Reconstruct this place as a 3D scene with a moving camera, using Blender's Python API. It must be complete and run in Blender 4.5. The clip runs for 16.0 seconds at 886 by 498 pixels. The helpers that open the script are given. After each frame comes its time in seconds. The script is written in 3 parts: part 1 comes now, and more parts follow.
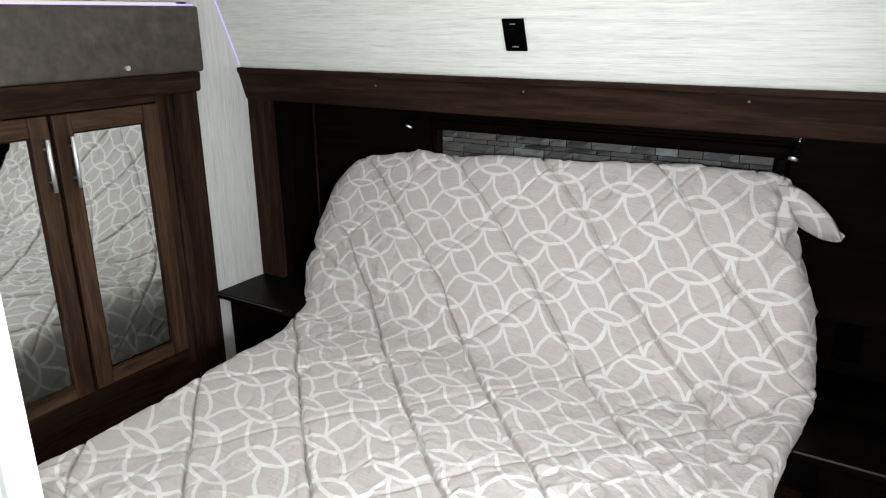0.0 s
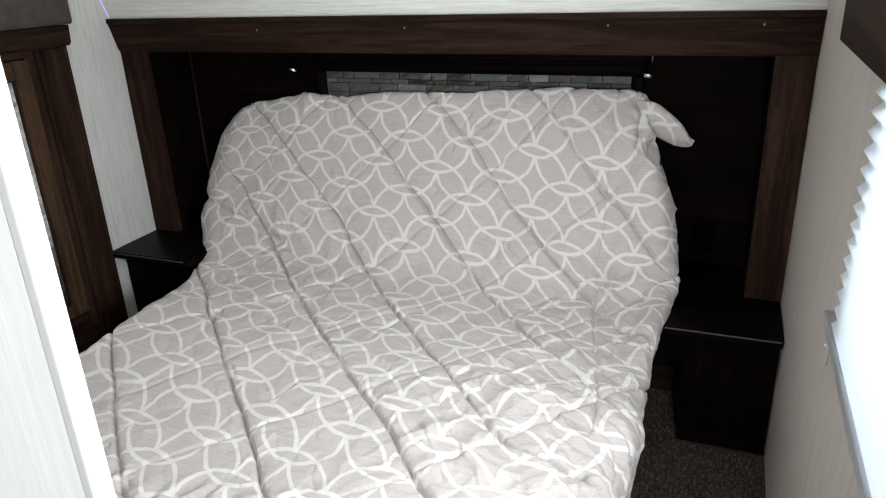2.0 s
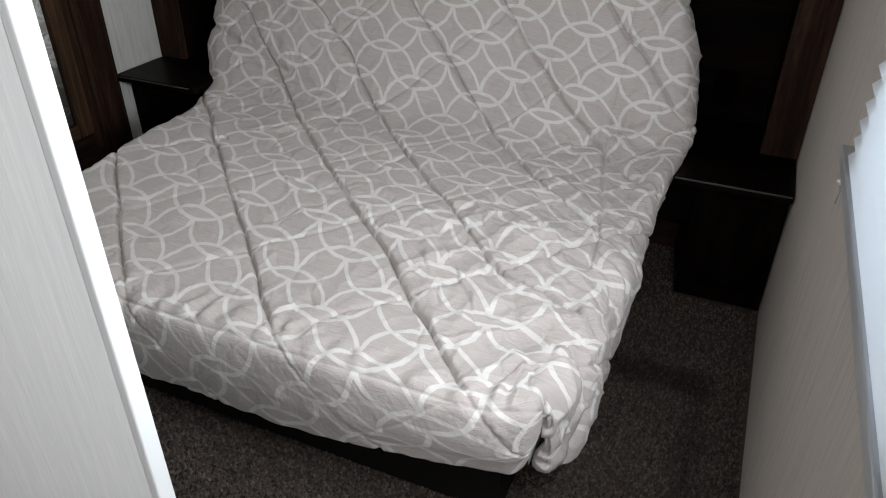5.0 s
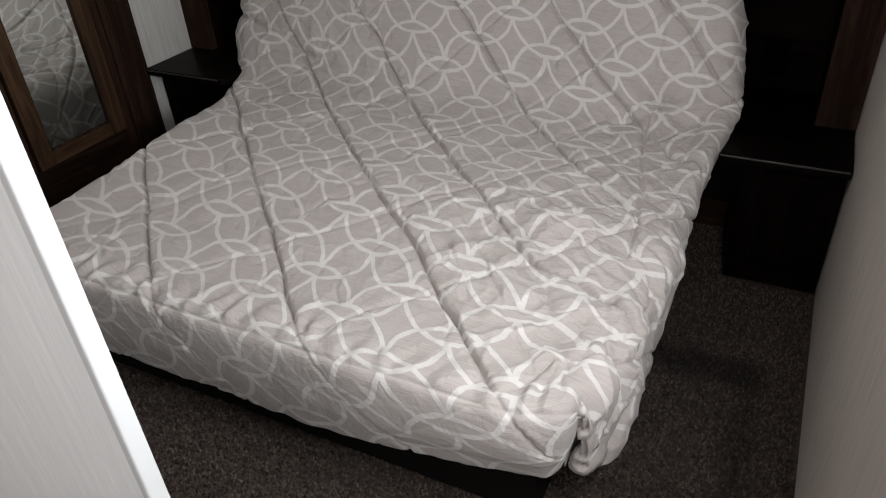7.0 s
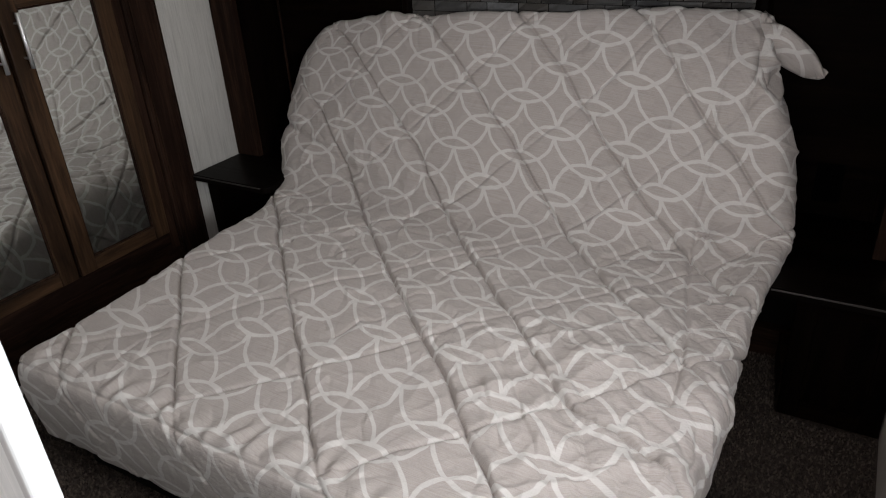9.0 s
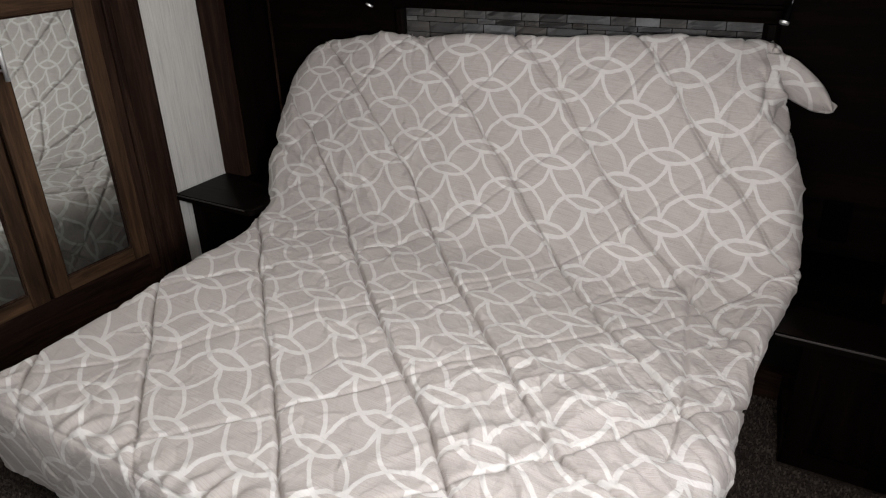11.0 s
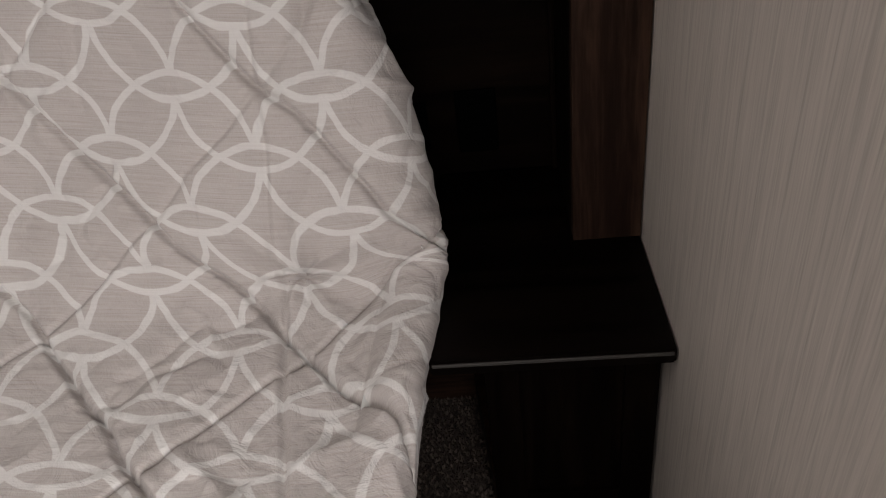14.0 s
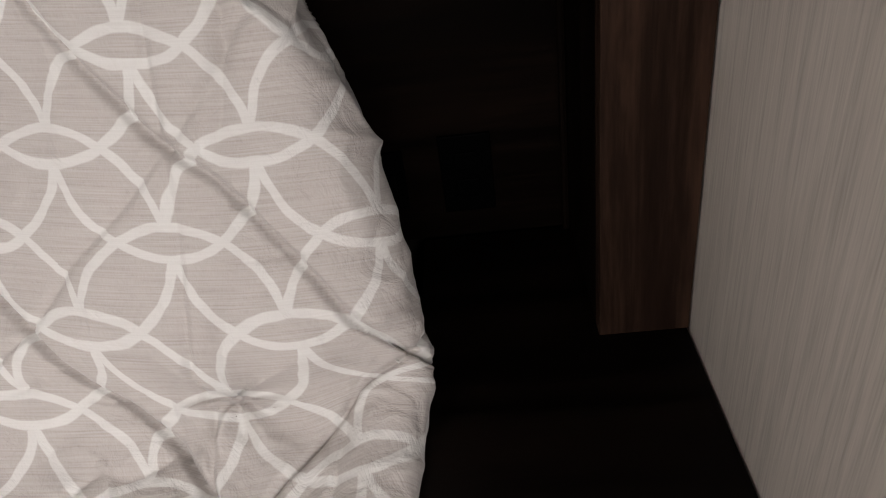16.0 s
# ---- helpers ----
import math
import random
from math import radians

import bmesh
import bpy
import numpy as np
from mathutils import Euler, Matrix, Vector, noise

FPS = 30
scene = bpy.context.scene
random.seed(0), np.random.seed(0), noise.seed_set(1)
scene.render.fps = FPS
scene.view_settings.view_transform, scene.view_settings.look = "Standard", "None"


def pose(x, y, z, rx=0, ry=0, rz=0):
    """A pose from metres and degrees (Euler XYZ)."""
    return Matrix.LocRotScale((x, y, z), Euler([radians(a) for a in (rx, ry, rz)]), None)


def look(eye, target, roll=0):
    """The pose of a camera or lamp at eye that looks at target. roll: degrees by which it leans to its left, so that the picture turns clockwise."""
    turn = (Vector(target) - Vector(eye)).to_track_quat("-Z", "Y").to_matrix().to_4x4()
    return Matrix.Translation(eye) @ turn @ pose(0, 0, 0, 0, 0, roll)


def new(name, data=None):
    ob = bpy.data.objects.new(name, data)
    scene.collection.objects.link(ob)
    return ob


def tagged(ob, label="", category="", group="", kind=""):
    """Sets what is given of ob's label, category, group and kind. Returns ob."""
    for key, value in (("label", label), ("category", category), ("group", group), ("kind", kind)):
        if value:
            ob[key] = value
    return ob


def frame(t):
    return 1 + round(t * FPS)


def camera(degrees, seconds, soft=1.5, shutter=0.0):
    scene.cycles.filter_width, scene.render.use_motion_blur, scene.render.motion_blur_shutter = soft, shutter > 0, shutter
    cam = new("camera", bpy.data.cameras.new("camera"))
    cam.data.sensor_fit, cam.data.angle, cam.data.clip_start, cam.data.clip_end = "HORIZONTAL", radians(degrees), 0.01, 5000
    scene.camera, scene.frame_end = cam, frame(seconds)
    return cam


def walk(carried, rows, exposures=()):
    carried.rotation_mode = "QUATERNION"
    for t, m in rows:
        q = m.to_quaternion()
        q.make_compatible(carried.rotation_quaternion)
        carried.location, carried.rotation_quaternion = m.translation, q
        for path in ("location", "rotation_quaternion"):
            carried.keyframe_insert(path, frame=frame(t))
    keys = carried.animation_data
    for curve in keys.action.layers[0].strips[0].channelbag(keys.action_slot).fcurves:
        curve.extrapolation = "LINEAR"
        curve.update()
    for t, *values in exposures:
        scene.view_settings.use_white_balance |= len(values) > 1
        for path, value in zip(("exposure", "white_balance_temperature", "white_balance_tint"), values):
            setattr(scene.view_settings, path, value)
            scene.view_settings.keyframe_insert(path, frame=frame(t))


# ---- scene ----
cam = camera(63.5, 16.0, 1.15)
PATH = [
    (0, (0.945, -2.140, 1.418), (-0.070, -0.529, 0.802), -0.5),
    (0.5, (0.952, -2.196, 1.422), (0.056, -0.528, 0.779), -1.0),
    (1, (0.967, -2.236, 1.402), (0.179, -0.53, 0.718), -1.5),
    (1.5, (0.963, -2.27, 1.397), (0.23, -0.558, 0.669), -1.9),
    (2, (0.959, -2.308, 1.401), (0.263, -0.59, 0.651), -2.4),
    (2.5, (0.958, -2.337, 1.397), (0.279, -0.622, 0.625), -2.8),
    (3, (0.964, -2.346, 1.382), (0.3, -0.648, 0.561), -3.2),
    (3.5, (0.967, -2.342, 1.361), (0.3, -0.682, 0.466), -1.9),
    (4, (0.974, -2.335, 1.347), (0.32, -0.705, 0.39), 0.5),
    (4.5, (0.977, -2.331, 1.318), (0.314, -0.744, 0.296), 0.7),
    (5, (0.98, -2.321, 1.298), (0.311, -0.767, 0.232), 0.5),
    (5.2, (0.981, -2.321, 1.286), (0.312, -0.783, 0.196), 0.3),
    (7.3, (0.991, -2.212, 1.287), (0.178, -0.76, 0.177), -4.5),
    (7.5, (0.987, -2.2, 1.292), (0.146, -0.749, 0.202), -4.7),
    (8, (0.978, -2.163, 1.314), (0.094, -0.696, 0.282), -4.7),
    (8.5, (0.964, -2.131, 1.331), (0.048, -0.642, 0.358), -4.0),
    (9, (0.962, -2.125, 1.354), (0.033, -0.609, 0.439), -3.6),
    (9.2, (0.958, -2.125, 1.356), (0.037, -0.592, 0.46), -3.1),
    (11.3, (0.936, -1.984, 1.332), (0.001, -0.443, 0.466), -2.0),
    (11.5, (0.95, -1.952, 1.32), (0.048, -0.392, 0.453), -2.0),
    (12, (0.967, -1.817, 1.277), (0.172, -0.199, 0.411), -4.6),
    (12.5, (0.944, -1.665, 1.243), (0.366, 0.02, 0.333), -3.9),
    (13, (0.951, -1.5, 1.189), (0.552, 0.19, 0.197), -4.3),
    (13.5, (0.944, -1.288, 1.123), (0.682, 0.391, 0.068), -6.4),
    (14, (0.971, -1.092, 1.058), (0.785, 0.54, -0.084), -7.8),
    (14.5, (0.985, -0.967, 0.997), (0.79, 0.621, -0.203), -10.6),
    (15, (0.993, -0.917, 0.976), (0.831, 0.691, -0.202), -10.2),
    (15.5, (0.976, -0.883, 0.981), (0.835, 0.752, -0.163), -10.1),
    (16, (0.958, -0.815, 0.986), (0.813, 0.84, -0.129), -8.3),
]
walk(cam, [(t, look(eye, target, roll)) for t, eye, target, roll in PATH],
     [(0, 0.42, 6300, 7), (1.5, 0.24, 6300, 7), (3, 0.07, 6300, 7), (5, -0.46, 6350, 9), (7.3, -0.63, 6650, 12), (9, -0.78, 6700, 13), (11.5, -0.07, 6700, 13), (12.5, -0.1, 6750, 13), (13, -0.2, 6800, 14), (14, -0.36, 6950, 16), (14.5, -0.52, 7000, 16), (15, -0.32, 7050, 17), (15.5, -0.03, 6950, 15), (16, 0.1, 6900, 14)])

# world, lights
world = bpy.data.worlds.new("world")
scene.world = world
world.use_nodes = True
wn = world.node_tree
sky = wn.nodes.new("ShaderNodeTexSky")
sky.sky_type, sky.sun_disc, sky.sun_elevation, sky.sun_rotation = "NISHITA", False, radians(40), radians(90)
wn.links.new(sky.outputs[0], wn.nodes["Background"].inputs[0])
wn.nodes["Background"].inputs[1].default_value = 0.12


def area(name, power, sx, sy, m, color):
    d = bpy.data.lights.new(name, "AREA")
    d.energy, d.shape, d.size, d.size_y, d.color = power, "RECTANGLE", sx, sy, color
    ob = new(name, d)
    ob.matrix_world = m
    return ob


# daylight in the window opening, outside and just inside the pleated shade
area("window_daylight_outside", 5, 0.58, 0.44, look((1.32, -1.49, 1.05), (0, -1.49, 1.0)), (0.93, 0.97, 1.0))
area("window_daylight", 26, 0.60, 0.41, look((1.148, -1.495, 1.035), (0, -1.495, 1.034)), (0.93, 0.97, 1.0))
# hall beyond the door opening: lamp standing in for its unseen daylight
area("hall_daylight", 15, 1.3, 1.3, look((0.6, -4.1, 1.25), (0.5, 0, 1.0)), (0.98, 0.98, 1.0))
# side fill added to brighten the door panel; no known window there
area("hall_side_fill", 17, 0.9, 0.8, look((1.13, -3.05, 1.35), (-0.2, -1.2, 0.8)), (0.98, 0.98, 1.0))
# unseen overhead fill, added to brighten the bed and walls
area("ceiling_fill", 6, 0.5, 0.5, look((-0.15, -1.35, 1.93), (-0.15, -1.349, 0)), (1.0, 0.96, 0.93))

# materials


def mat(name, base, rough=0.5, metal=0.0, spec=0.5):
    m = bpy.data.materials.new(name)
    m.use_nodes = True
    b = m.node_tree.nodes["Principled BSDF"]
    b.inputs["Base Color"].default_value = (*base, 1)
    b.inputs["Roughness"].default_value = rough
    b.inputs["Metallic"].default_value = metal
    b.inputs["Specular IOR Level"].default_value = spec
    return m


class Nodes:
    """Short hand for node trees."""

    def __init__(self, m):
        self.t = m.node_tree
        self.b = self.t.nodes["Principled BSDF"]

    def add(self, kind, **props):
        n = self.t.nodes.new(kind)
        for k, v in props.items():
            if k == "operation":
                n.operation = v
            elif k == "data_type":
                n.data_type = v
            elif k == "blend_type":
                n.blend_type = v
            elif k == "feature":
                n.feature = v
        return n

    def put(self, sock, v):
        if hasattr(v, "is_output"):
            self.t.links.new(v, sock)
        else:
            sock.default_value = v

    def math(self, op, a, b=0.0, c=0.0):
        n = self.add("ShaderNodeMath", operation=op)
        for s, v in zip(n.inputs, (a, b, c)):
            self.put(s, v)
        return n.outputs[0]

    def coords(self, which, scale=(1, 1, 1), rot=(0, 0, 0), loc=(0, 0, 0)):
        tc = self.add("ShaderNodeTexCoord")
        mp = self.add("ShaderNodeMapping")
        self.put(mp.inputs[0], tc.outputs[which])
        mp.inputs["Location"].default_value = loc
        mp.inputs["Rotation"].default_value = rot
        mp.inputs["Scale"].default_value = scale
        return mp.outputs[0]

    def noise(self, vec, scale, detail=4.0, rough=0.6, dist=0.0):
        n = self.add("ShaderNodeTexNoise")
        self.put(n.inputs["Vector"], vec)
        n.inputs["Scale"].default_value = scale
        n.inputs["Detail"].default_value = detail
        n.inputs["Roughness"].default_value = rough
        n.inputs["Distortion"].default_value = dist
        return n.outputs[0]

    def ramp(self, fac, stops):
        n = self.add("ShaderNodeValToRGB")
        e = n.color_ramp.elements
        while len(e) < len(stops):
            e.new(0.5)
        for el, (p, c) in zip(e, stops):
            el.position, el.color = p, (*c, 1)
        self.put(n.inputs[0], fac)
        return n.outputs[0]

    def mix(self, fac, a, b, blend="MIX"):
        n = self.add("ShaderNodeMix", data_type="RGBA", blend_type=blend)
        self.put(n.inputs[0], fac)
        self.put(n.inputs[6], a)
        self.put(n.inputs[7], b)
        return n.outputs[2]

    def bump(self, h, strength=0.3, dist=0.002, normal=None):
        n = self.add("ShaderNodeBump")
        n.inputs["Strength"].default_value = strength
        n.inputs["Distance"].default_value = dist
        self.put(n.inputs["Height"], h)
        if normal is not None:
            self.put(n.inputs["Normal"], normal)
        return n.outputs[0]


def wood(name, axis, tone=1.0, rough=0.55, spec=0.04, warm=1.0):
    """Dark stained wood with grain along x, y or z."""
    m = mat(name, (0.03, 0.016, 0.011), rough, 0, spec)
    n = Nodes(m)
    sc = [14, 14, 14]
    sc["xyz".index(axis)] = 1.1
    v = n.coords("Object", sc)
    a = n.noise(v, 1.6, 6, 0.62, 0.9)
    fine = n.noise(n.coords("Object", [s * 6 for s in sc]), 2.0, 3, 0.6)
    f = n.math("MULTIPLY_ADD", fine, 0.3, n.math("MULTIPLY", a, 0.75))
    t = tone
    g = warm
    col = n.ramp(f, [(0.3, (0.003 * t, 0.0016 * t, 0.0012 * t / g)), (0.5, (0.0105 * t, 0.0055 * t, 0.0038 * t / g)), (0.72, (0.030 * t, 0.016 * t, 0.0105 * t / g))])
    n.put(n.b.inputs["Base Color"], col)
    n.put(n.b.inputs["Roughness"], n.math("MULTIPLY_ADD", a, 0.25, rough - 0.1))
    n.put(n.b.inputs["Normal"], n.bump(f, 0.25, 0.0015))
    return m


def paper(name, axis, base, depth=0.72):
    """Pale wall panel with a fine brushed grain along an axis."""
    m = mat(name, base, 0.55, 0, 0.35)
    n = Nodes(m)
    sc = [70, 70, 70]
    sc["xyz".index(axis)] = 2.2
    a = n.noise(n.coords("Object", sc), 1.5, 5, 0.7, 0.2)
    sc2 = [260, 260, 260]
    sc2["xyz".index(axis)] = 9
    b = n.noise(n.coords("Object", sc2), 1.5, 3, 0.6)
    f = n.math("MULTIPLY_ADD", b, 0.5, n.math("MULTIPLY", a, 0.5))
    lo = tuple(c * depth for c in base)
    n.put(n.b.inputs["Base Color"], n.ramp(f, [(0.32, lo), (0.5, base), (0.68, tuple(min(0.9, c * 1.18) for c in base))]))
    n.put(n.b.inputs["Normal"], n.bump(f, 0.15, 0.0008))
    return m


WOOD_X, WOOD_Y, WOOD_Z = wood("dark_wood_x", "x", 1.3), wood("dark_wood_y", "y", 1.4), wood("dark_wood_z", "z", 1.5)
# darkened copy of the dark wood; the headboard recess's shade is in its colour
DARKENED_WOOD_X, DARKENED_WOOD_Z = wood("darkened_wood_x", "x", 0.24, 0.6, 0.02), wood("darkened_wood_z", "z", 0.2, 0.6, 0.03)
DOORWOOD = wood("cabinet_door_wood", "z", 2.7, 0.5, 0.12, 1.3)
DOORWOOD_Y = wood("cabinet_door_wood_rail", "y", 2.7, 0.5, 0.12, 1.3)
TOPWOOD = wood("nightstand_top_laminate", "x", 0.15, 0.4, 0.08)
PAPER_V = paper("wall_panel_upright_grain", "z", (0.44, 0.394, 0.358))
PAPER_H = paper("wall_panel_level_grain", "x", (0.60, 0.59, 0.555))
WHITE_GRAIN = paper("white_grained_panel", "z", (0.80, 0.82, 0.82), 0.93)
# lighter, greyer copy of PAPER_V; the west side's stronger light is in its colour
PAPER_V_LIT = paper("wall_panel_upright_grain_lit", "z", (0.50, 0.49, 0.465))
TRIMWHITE = mat("off_white_edge_trim", (0.56, 0.57, 0.57), 0.55)
SCREW = mat("dull_screw_head", (0.13, 0.115, 0.10), 0.5, 0.3)
WHITE = mat("white_ceiling", (0.75, 0.75, 0.73), 0.7)
BLACK = mat("black_plastic", (0.0004, 0.0004, 0.0005), 0.6, 0, 0.015)
# near black; also carries the shade of the nightstand recess and bed foot
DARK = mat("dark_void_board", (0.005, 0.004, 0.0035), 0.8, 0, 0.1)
CHROME = mat("brushed_chrome", (0.78, 0.78, 0.79), 0.38, 0.85)
LAMPCHROME = mat("polished_dark_chrome", (0.45, 0.45, 0.46), 0.18, 1.0)
MIRROR = mat("mirror_glass", (0.72, 0.75, 0.735), 0.02, 1.0)
GREYMETAL = mat("grey_aluminium", (0.42, 0.43, 0.45), 0.4, 0.7)


def carpet_material(name, islands):
    m = mat(name, (0.06, 0.05, 0.045), 0.95, 0, 0.1)
    n = Nodes(m)
    v = n.coords("Object")
    a = n.noise(v, 420, 3, 0.7)
    b = n.noise(v, 130, 3, 0.7)
    c = n.noise(v, 6, 4, 0.6)
    f = n.math("MULTIPLY_ADD", a, 0.6, n.math("MULTIPLY", b, 0.4))
    if islands:
        geo = n.add("ShaderNodeNewGeometry")
        f = n.math("ADD", n.math("MULTIPLY_ADD", geo.outputs["Random Per Island"], 0.2, 0.25), n.math("MULTIPLY", f, 0.3))
    col = n.ramp(f, [(0.36, (0.012, 0.0095, 0.0085)), (0.5, (0.066, 0.050, 0.041)), (0.66, (0.20, 0.158, 0.132))])
    col = n.mix(n.math("MULTIPLY", c, 0.5), col, (0.03, 0.026, 0.025, 1))
    # darker bands across and along the floor, with ragged edges
    sep = n.add("ShaderNodeSeparateXYZ")
    wv = n.add("ShaderNodeVectorMath", operation="MULTIPLY_ADD")
    nz = n.add("ShaderNodeTexNoise")
    n.put(nz.inputs["Vector"], v)
    nz.inputs["Scale"].default_value = 30
    n.put(wv.inputs[0], nz.outputs["Color"])
    wv.inputs[1].default_value = (0.05, 0.05, 0)
    n.put(wv.inputs[2], v)
    n.put(sep.inputs[0], wv.outputs[0])

    def within(val, a, b, edge=0.02):
        lo = n.add("ShaderNodeMapRange")
        n.put(lo.inputs[0], val)
        lo.inputs[1].default_value, lo.inputs[2].default_value = a - edge, a + edge
        hi = n.add("ShaderNodeMapRange")
        n.put(hi.inputs[0], val)
        hi.inputs[1].default_value, hi.inputs[2].default_value = b - edge, b + edge
        return n.math("SUBTRACT", lo.outputs[0], hi.outputs[0])

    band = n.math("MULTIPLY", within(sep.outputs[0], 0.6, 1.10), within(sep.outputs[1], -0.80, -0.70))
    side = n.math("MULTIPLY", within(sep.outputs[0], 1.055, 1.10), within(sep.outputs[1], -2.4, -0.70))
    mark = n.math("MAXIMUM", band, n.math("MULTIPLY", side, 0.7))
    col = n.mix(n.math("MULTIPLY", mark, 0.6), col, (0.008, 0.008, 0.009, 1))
    n.put(n.b.inputs["Base Color"], col)
    n.put(n.b.inputs["Normal"], n.bump(f, 0.9, 0.006))
    return m


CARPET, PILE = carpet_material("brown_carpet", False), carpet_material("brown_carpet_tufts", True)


def stone_material():
    m = mat("grey_ledge_stone", (0.3, 0.29, 0.28), 0.8)
    n = Nodes(m)
    info = n.add("ShaderNodeObjectInfo")
    v = n.coords("Object")
    a = n.noise(v, 38, 5, 0.7)
    base = n.ramp(info.outputs["Random"], [(0.0, (0.035, 0.034, 0.034)), (0.35, (0.15, 0.155, 0.165)), (0.7, (0.085, 0.076, 0.068)), (1.0, (0.26, 0.27, 0.285))])
    n.put(n.b.inputs["Base Color"], n.mix(a, base, (0.06, 0.055, 0.05, 1)))
    n.put(n.b.inputs["Normal"], n.bump(a, 0.8, 0.006))
    return m


def leather_material():
    m = mat("brown_faux_leather", (0.05, 0.04, 0.033), 0.45)
    n = Nodes(m)
    v = n.coords("Object")
    a = n.noise(v, 22, 5, 0.65)
    b = n.noise(v, 420, 2, 0.5)
    n.put(n.b.inputs["Base Color"], n.ramp(a, [(0.3, (0.022, 0.017, 0.014)), (0.55, (0.045, 0.036, 0.029)), (0.75, (0.075, 0.06, 0.048))]))
    n.put(n.b.inputs["Normal"], n.bump(b, 0.35, 0.0008))
    return m


def shade_material():
    m = mat("white_pleated_fabric", (0.85, 0.86, 0.88), 0.8)
    n = Nodes(m)
    tr = n.add("ShaderNodeBsdfTranslucent")
    tr.inputs[0].default_value = (0.8, 0.84, 0.88, 1)
    mx = n.add("ShaderNodeMixShader")
    mx.inputs[0].default_value = 0.55
    n.put(mx.inputs[1], n.b.outputs[0])
    n.put(mx.inputs[2], tr.outputs[0])
    n.put(n.t.nodes["Material Output"].inputs[0], mx.outputs[0])
    return m


# the print: rings of radius RING on a centred lattice, in cloth metres
RING, STEP = 0.1185, 0.1005


def fabric_material():
    m = mat("ring_print_fabric", (0.45, 0.41, 0.39), 0.85, 0, 0.25)
    n = Nodes(m)
    uvn = n.add("ShaderNodeUVMap")
    uvn.uv_map = "cloth"
    uv = uvn.outputs[0]
    wob = n.add("ShaderNodeTexNoise")
    n.put(wob.inputs["Vector"], uv)
    wob.inputs["Scale"].default_value = 16
    sub = n.add("ShaderNodeVectorMath", operation="SUBTRACT")
    n.put(sub.inputs[0], wob.outputs["Color"])
    sub.inputs[1].default_value = (0.5, 0.5, 0.5)
    mad = n.add("ShaderNodeVectorMath", operation="MULTIPLY_ADD")
    n.put(mad.inputs[0], sub.outputs[0])
    mad.inputs[1].default_value = (0.014, 0.014, 0)
    n.put(mad.inputs[2], uv)
    sep = n.add("ShaderNodeSeparateXYZ")
    n.put(sep.inputs[0], mad.outputs[0])
    c = n.math("DIVIDE", sep.outputs[0], RING)
    r = n.math("DIVIDE", sep.outputs[1], STEP)
    sx, sy = RING, STEP

    def rings(oc, orow):
        dx = n.math("MULTIPLY", n.math("WRAP", n.math("SUBTRACT", c, oc), 1.0, -1.0), sx)
        dy = n.math("MULTIPLY", n.math("ABSOLUTE", n.math("WRAP", n.math("SUBTRACT", r, orow), 1.0, -1.0)), sy)
        xx = n.math("MULTIPLY", dx, dx)
        d0 = n.math("SUBTRACT", n.math("SQRT", n.math("ADD", xx, n.math("MULTIPLY", dy, dy))), RING)
        dv = n.math("SUBTRACT", dy, 2 * sy)
        d1 = n.math("SUBTRACT", n.math("SQRT", n.math("ADD", xx, n.math("MULTIPLY", dv, dv))), RING)
        line = n.math("MINIMUM", n.math("ABSOLUTE", d0), n.math("ABSOLUTE", d1))
        lens = n.math("MAXIMUM", d0, d1)
        return line, lens

    la, fa = rings(1.0, 0.0)
    lb, fb = rings(0.0, 1.0)

    def soft(v, a, b):
        mr = n.add("ShaderNodeMapRange")
        n.put(mr.inputs[0], v)
        mr.inputs[1].default_value, mr.inputs[2].default_value = a, b
        mr.inputs[3].default_value, mr.inputs[4].default_value = 1.0, 0.0
        return mr.outputs[0]

    w0, w1 = 0.0045, 0.0062
    ma = n.math("MULTIPLY", soft(la, w0, w1), n.math("SUBTRACT", 1.0, soft(fb, -0.004, -0.002)))
    mb = n.math("MULTIPLY", soft(lb, w0, w1), n.math("SUBTRACT", 1.0, soft(fa, -0.004, -0.002)))
    mask = n.math("MAXIMUM", ma, mb)
    # slubs of the weave, along and across
    mp = n.add("ShaderNodeMapping")
    n.put(mp.inputs[0], uv)
    mp.inputs["Scale"].default_value = (9, 520, 1)
    slub = n.noise(mp.outputs[0], 1.0, 3, 0.65)
    mq = n.add("ShaderNodeMapping")
    n.put(mq.inputs[0], uv)
    mq.inputs["Scale"].default_value = (900, 120, 1)
    warp = n.noise(mq.outputs[0], 1.0, 2, 0.5)
    big = n.noise(uv, 3.0, 3, 0.6)
    f = n.math("MULTIPLY_ADD", warp, 0.25, n.math("MULTIPLY", slub, 0.75))
    ground = n.ramp(f, [(0.30, (0.315, 0.279, 0.261)), (0.47, (0.405, 0.368, 0.346)), (0.68, (0.475, 0.438, 0.416))])
    ground = n.mix(n.math("MULTIPLY", big, 0.3), ground, (0.36, 0.315, 0.295, 1))
    pale = n.ramp(f, [(0.3, (0.53, 0.507, 0.487)), (0.6, (0.585, 0.565, 0.545))])
    n.put(n.b.inputs["Base Color"], n.mix(mask, ground, pale))
    n.b.inputs["Sheen Weight"].default_value = 0.15
    crease = n.noise(uv, 26, 4, 0.6, 0.8)
    n1 = n.bump(crease, 0.7, 0.007)
    n.put(n.b.inputs["Normal"], n.bump(f, 0.4, 0.0009, n1))
    return m


def led_material():
    m = mat("violet_led", (0.5, 0.4, 0.9), 0.5)
    b = m.node_tree.nodes["Principled BSDF"]
    b.inputs["Emission Color"].default_value = (0.45, 0.30, 1.0, 1)
    b.inputs["Emission Strength"].default_value = 0.6
    return m


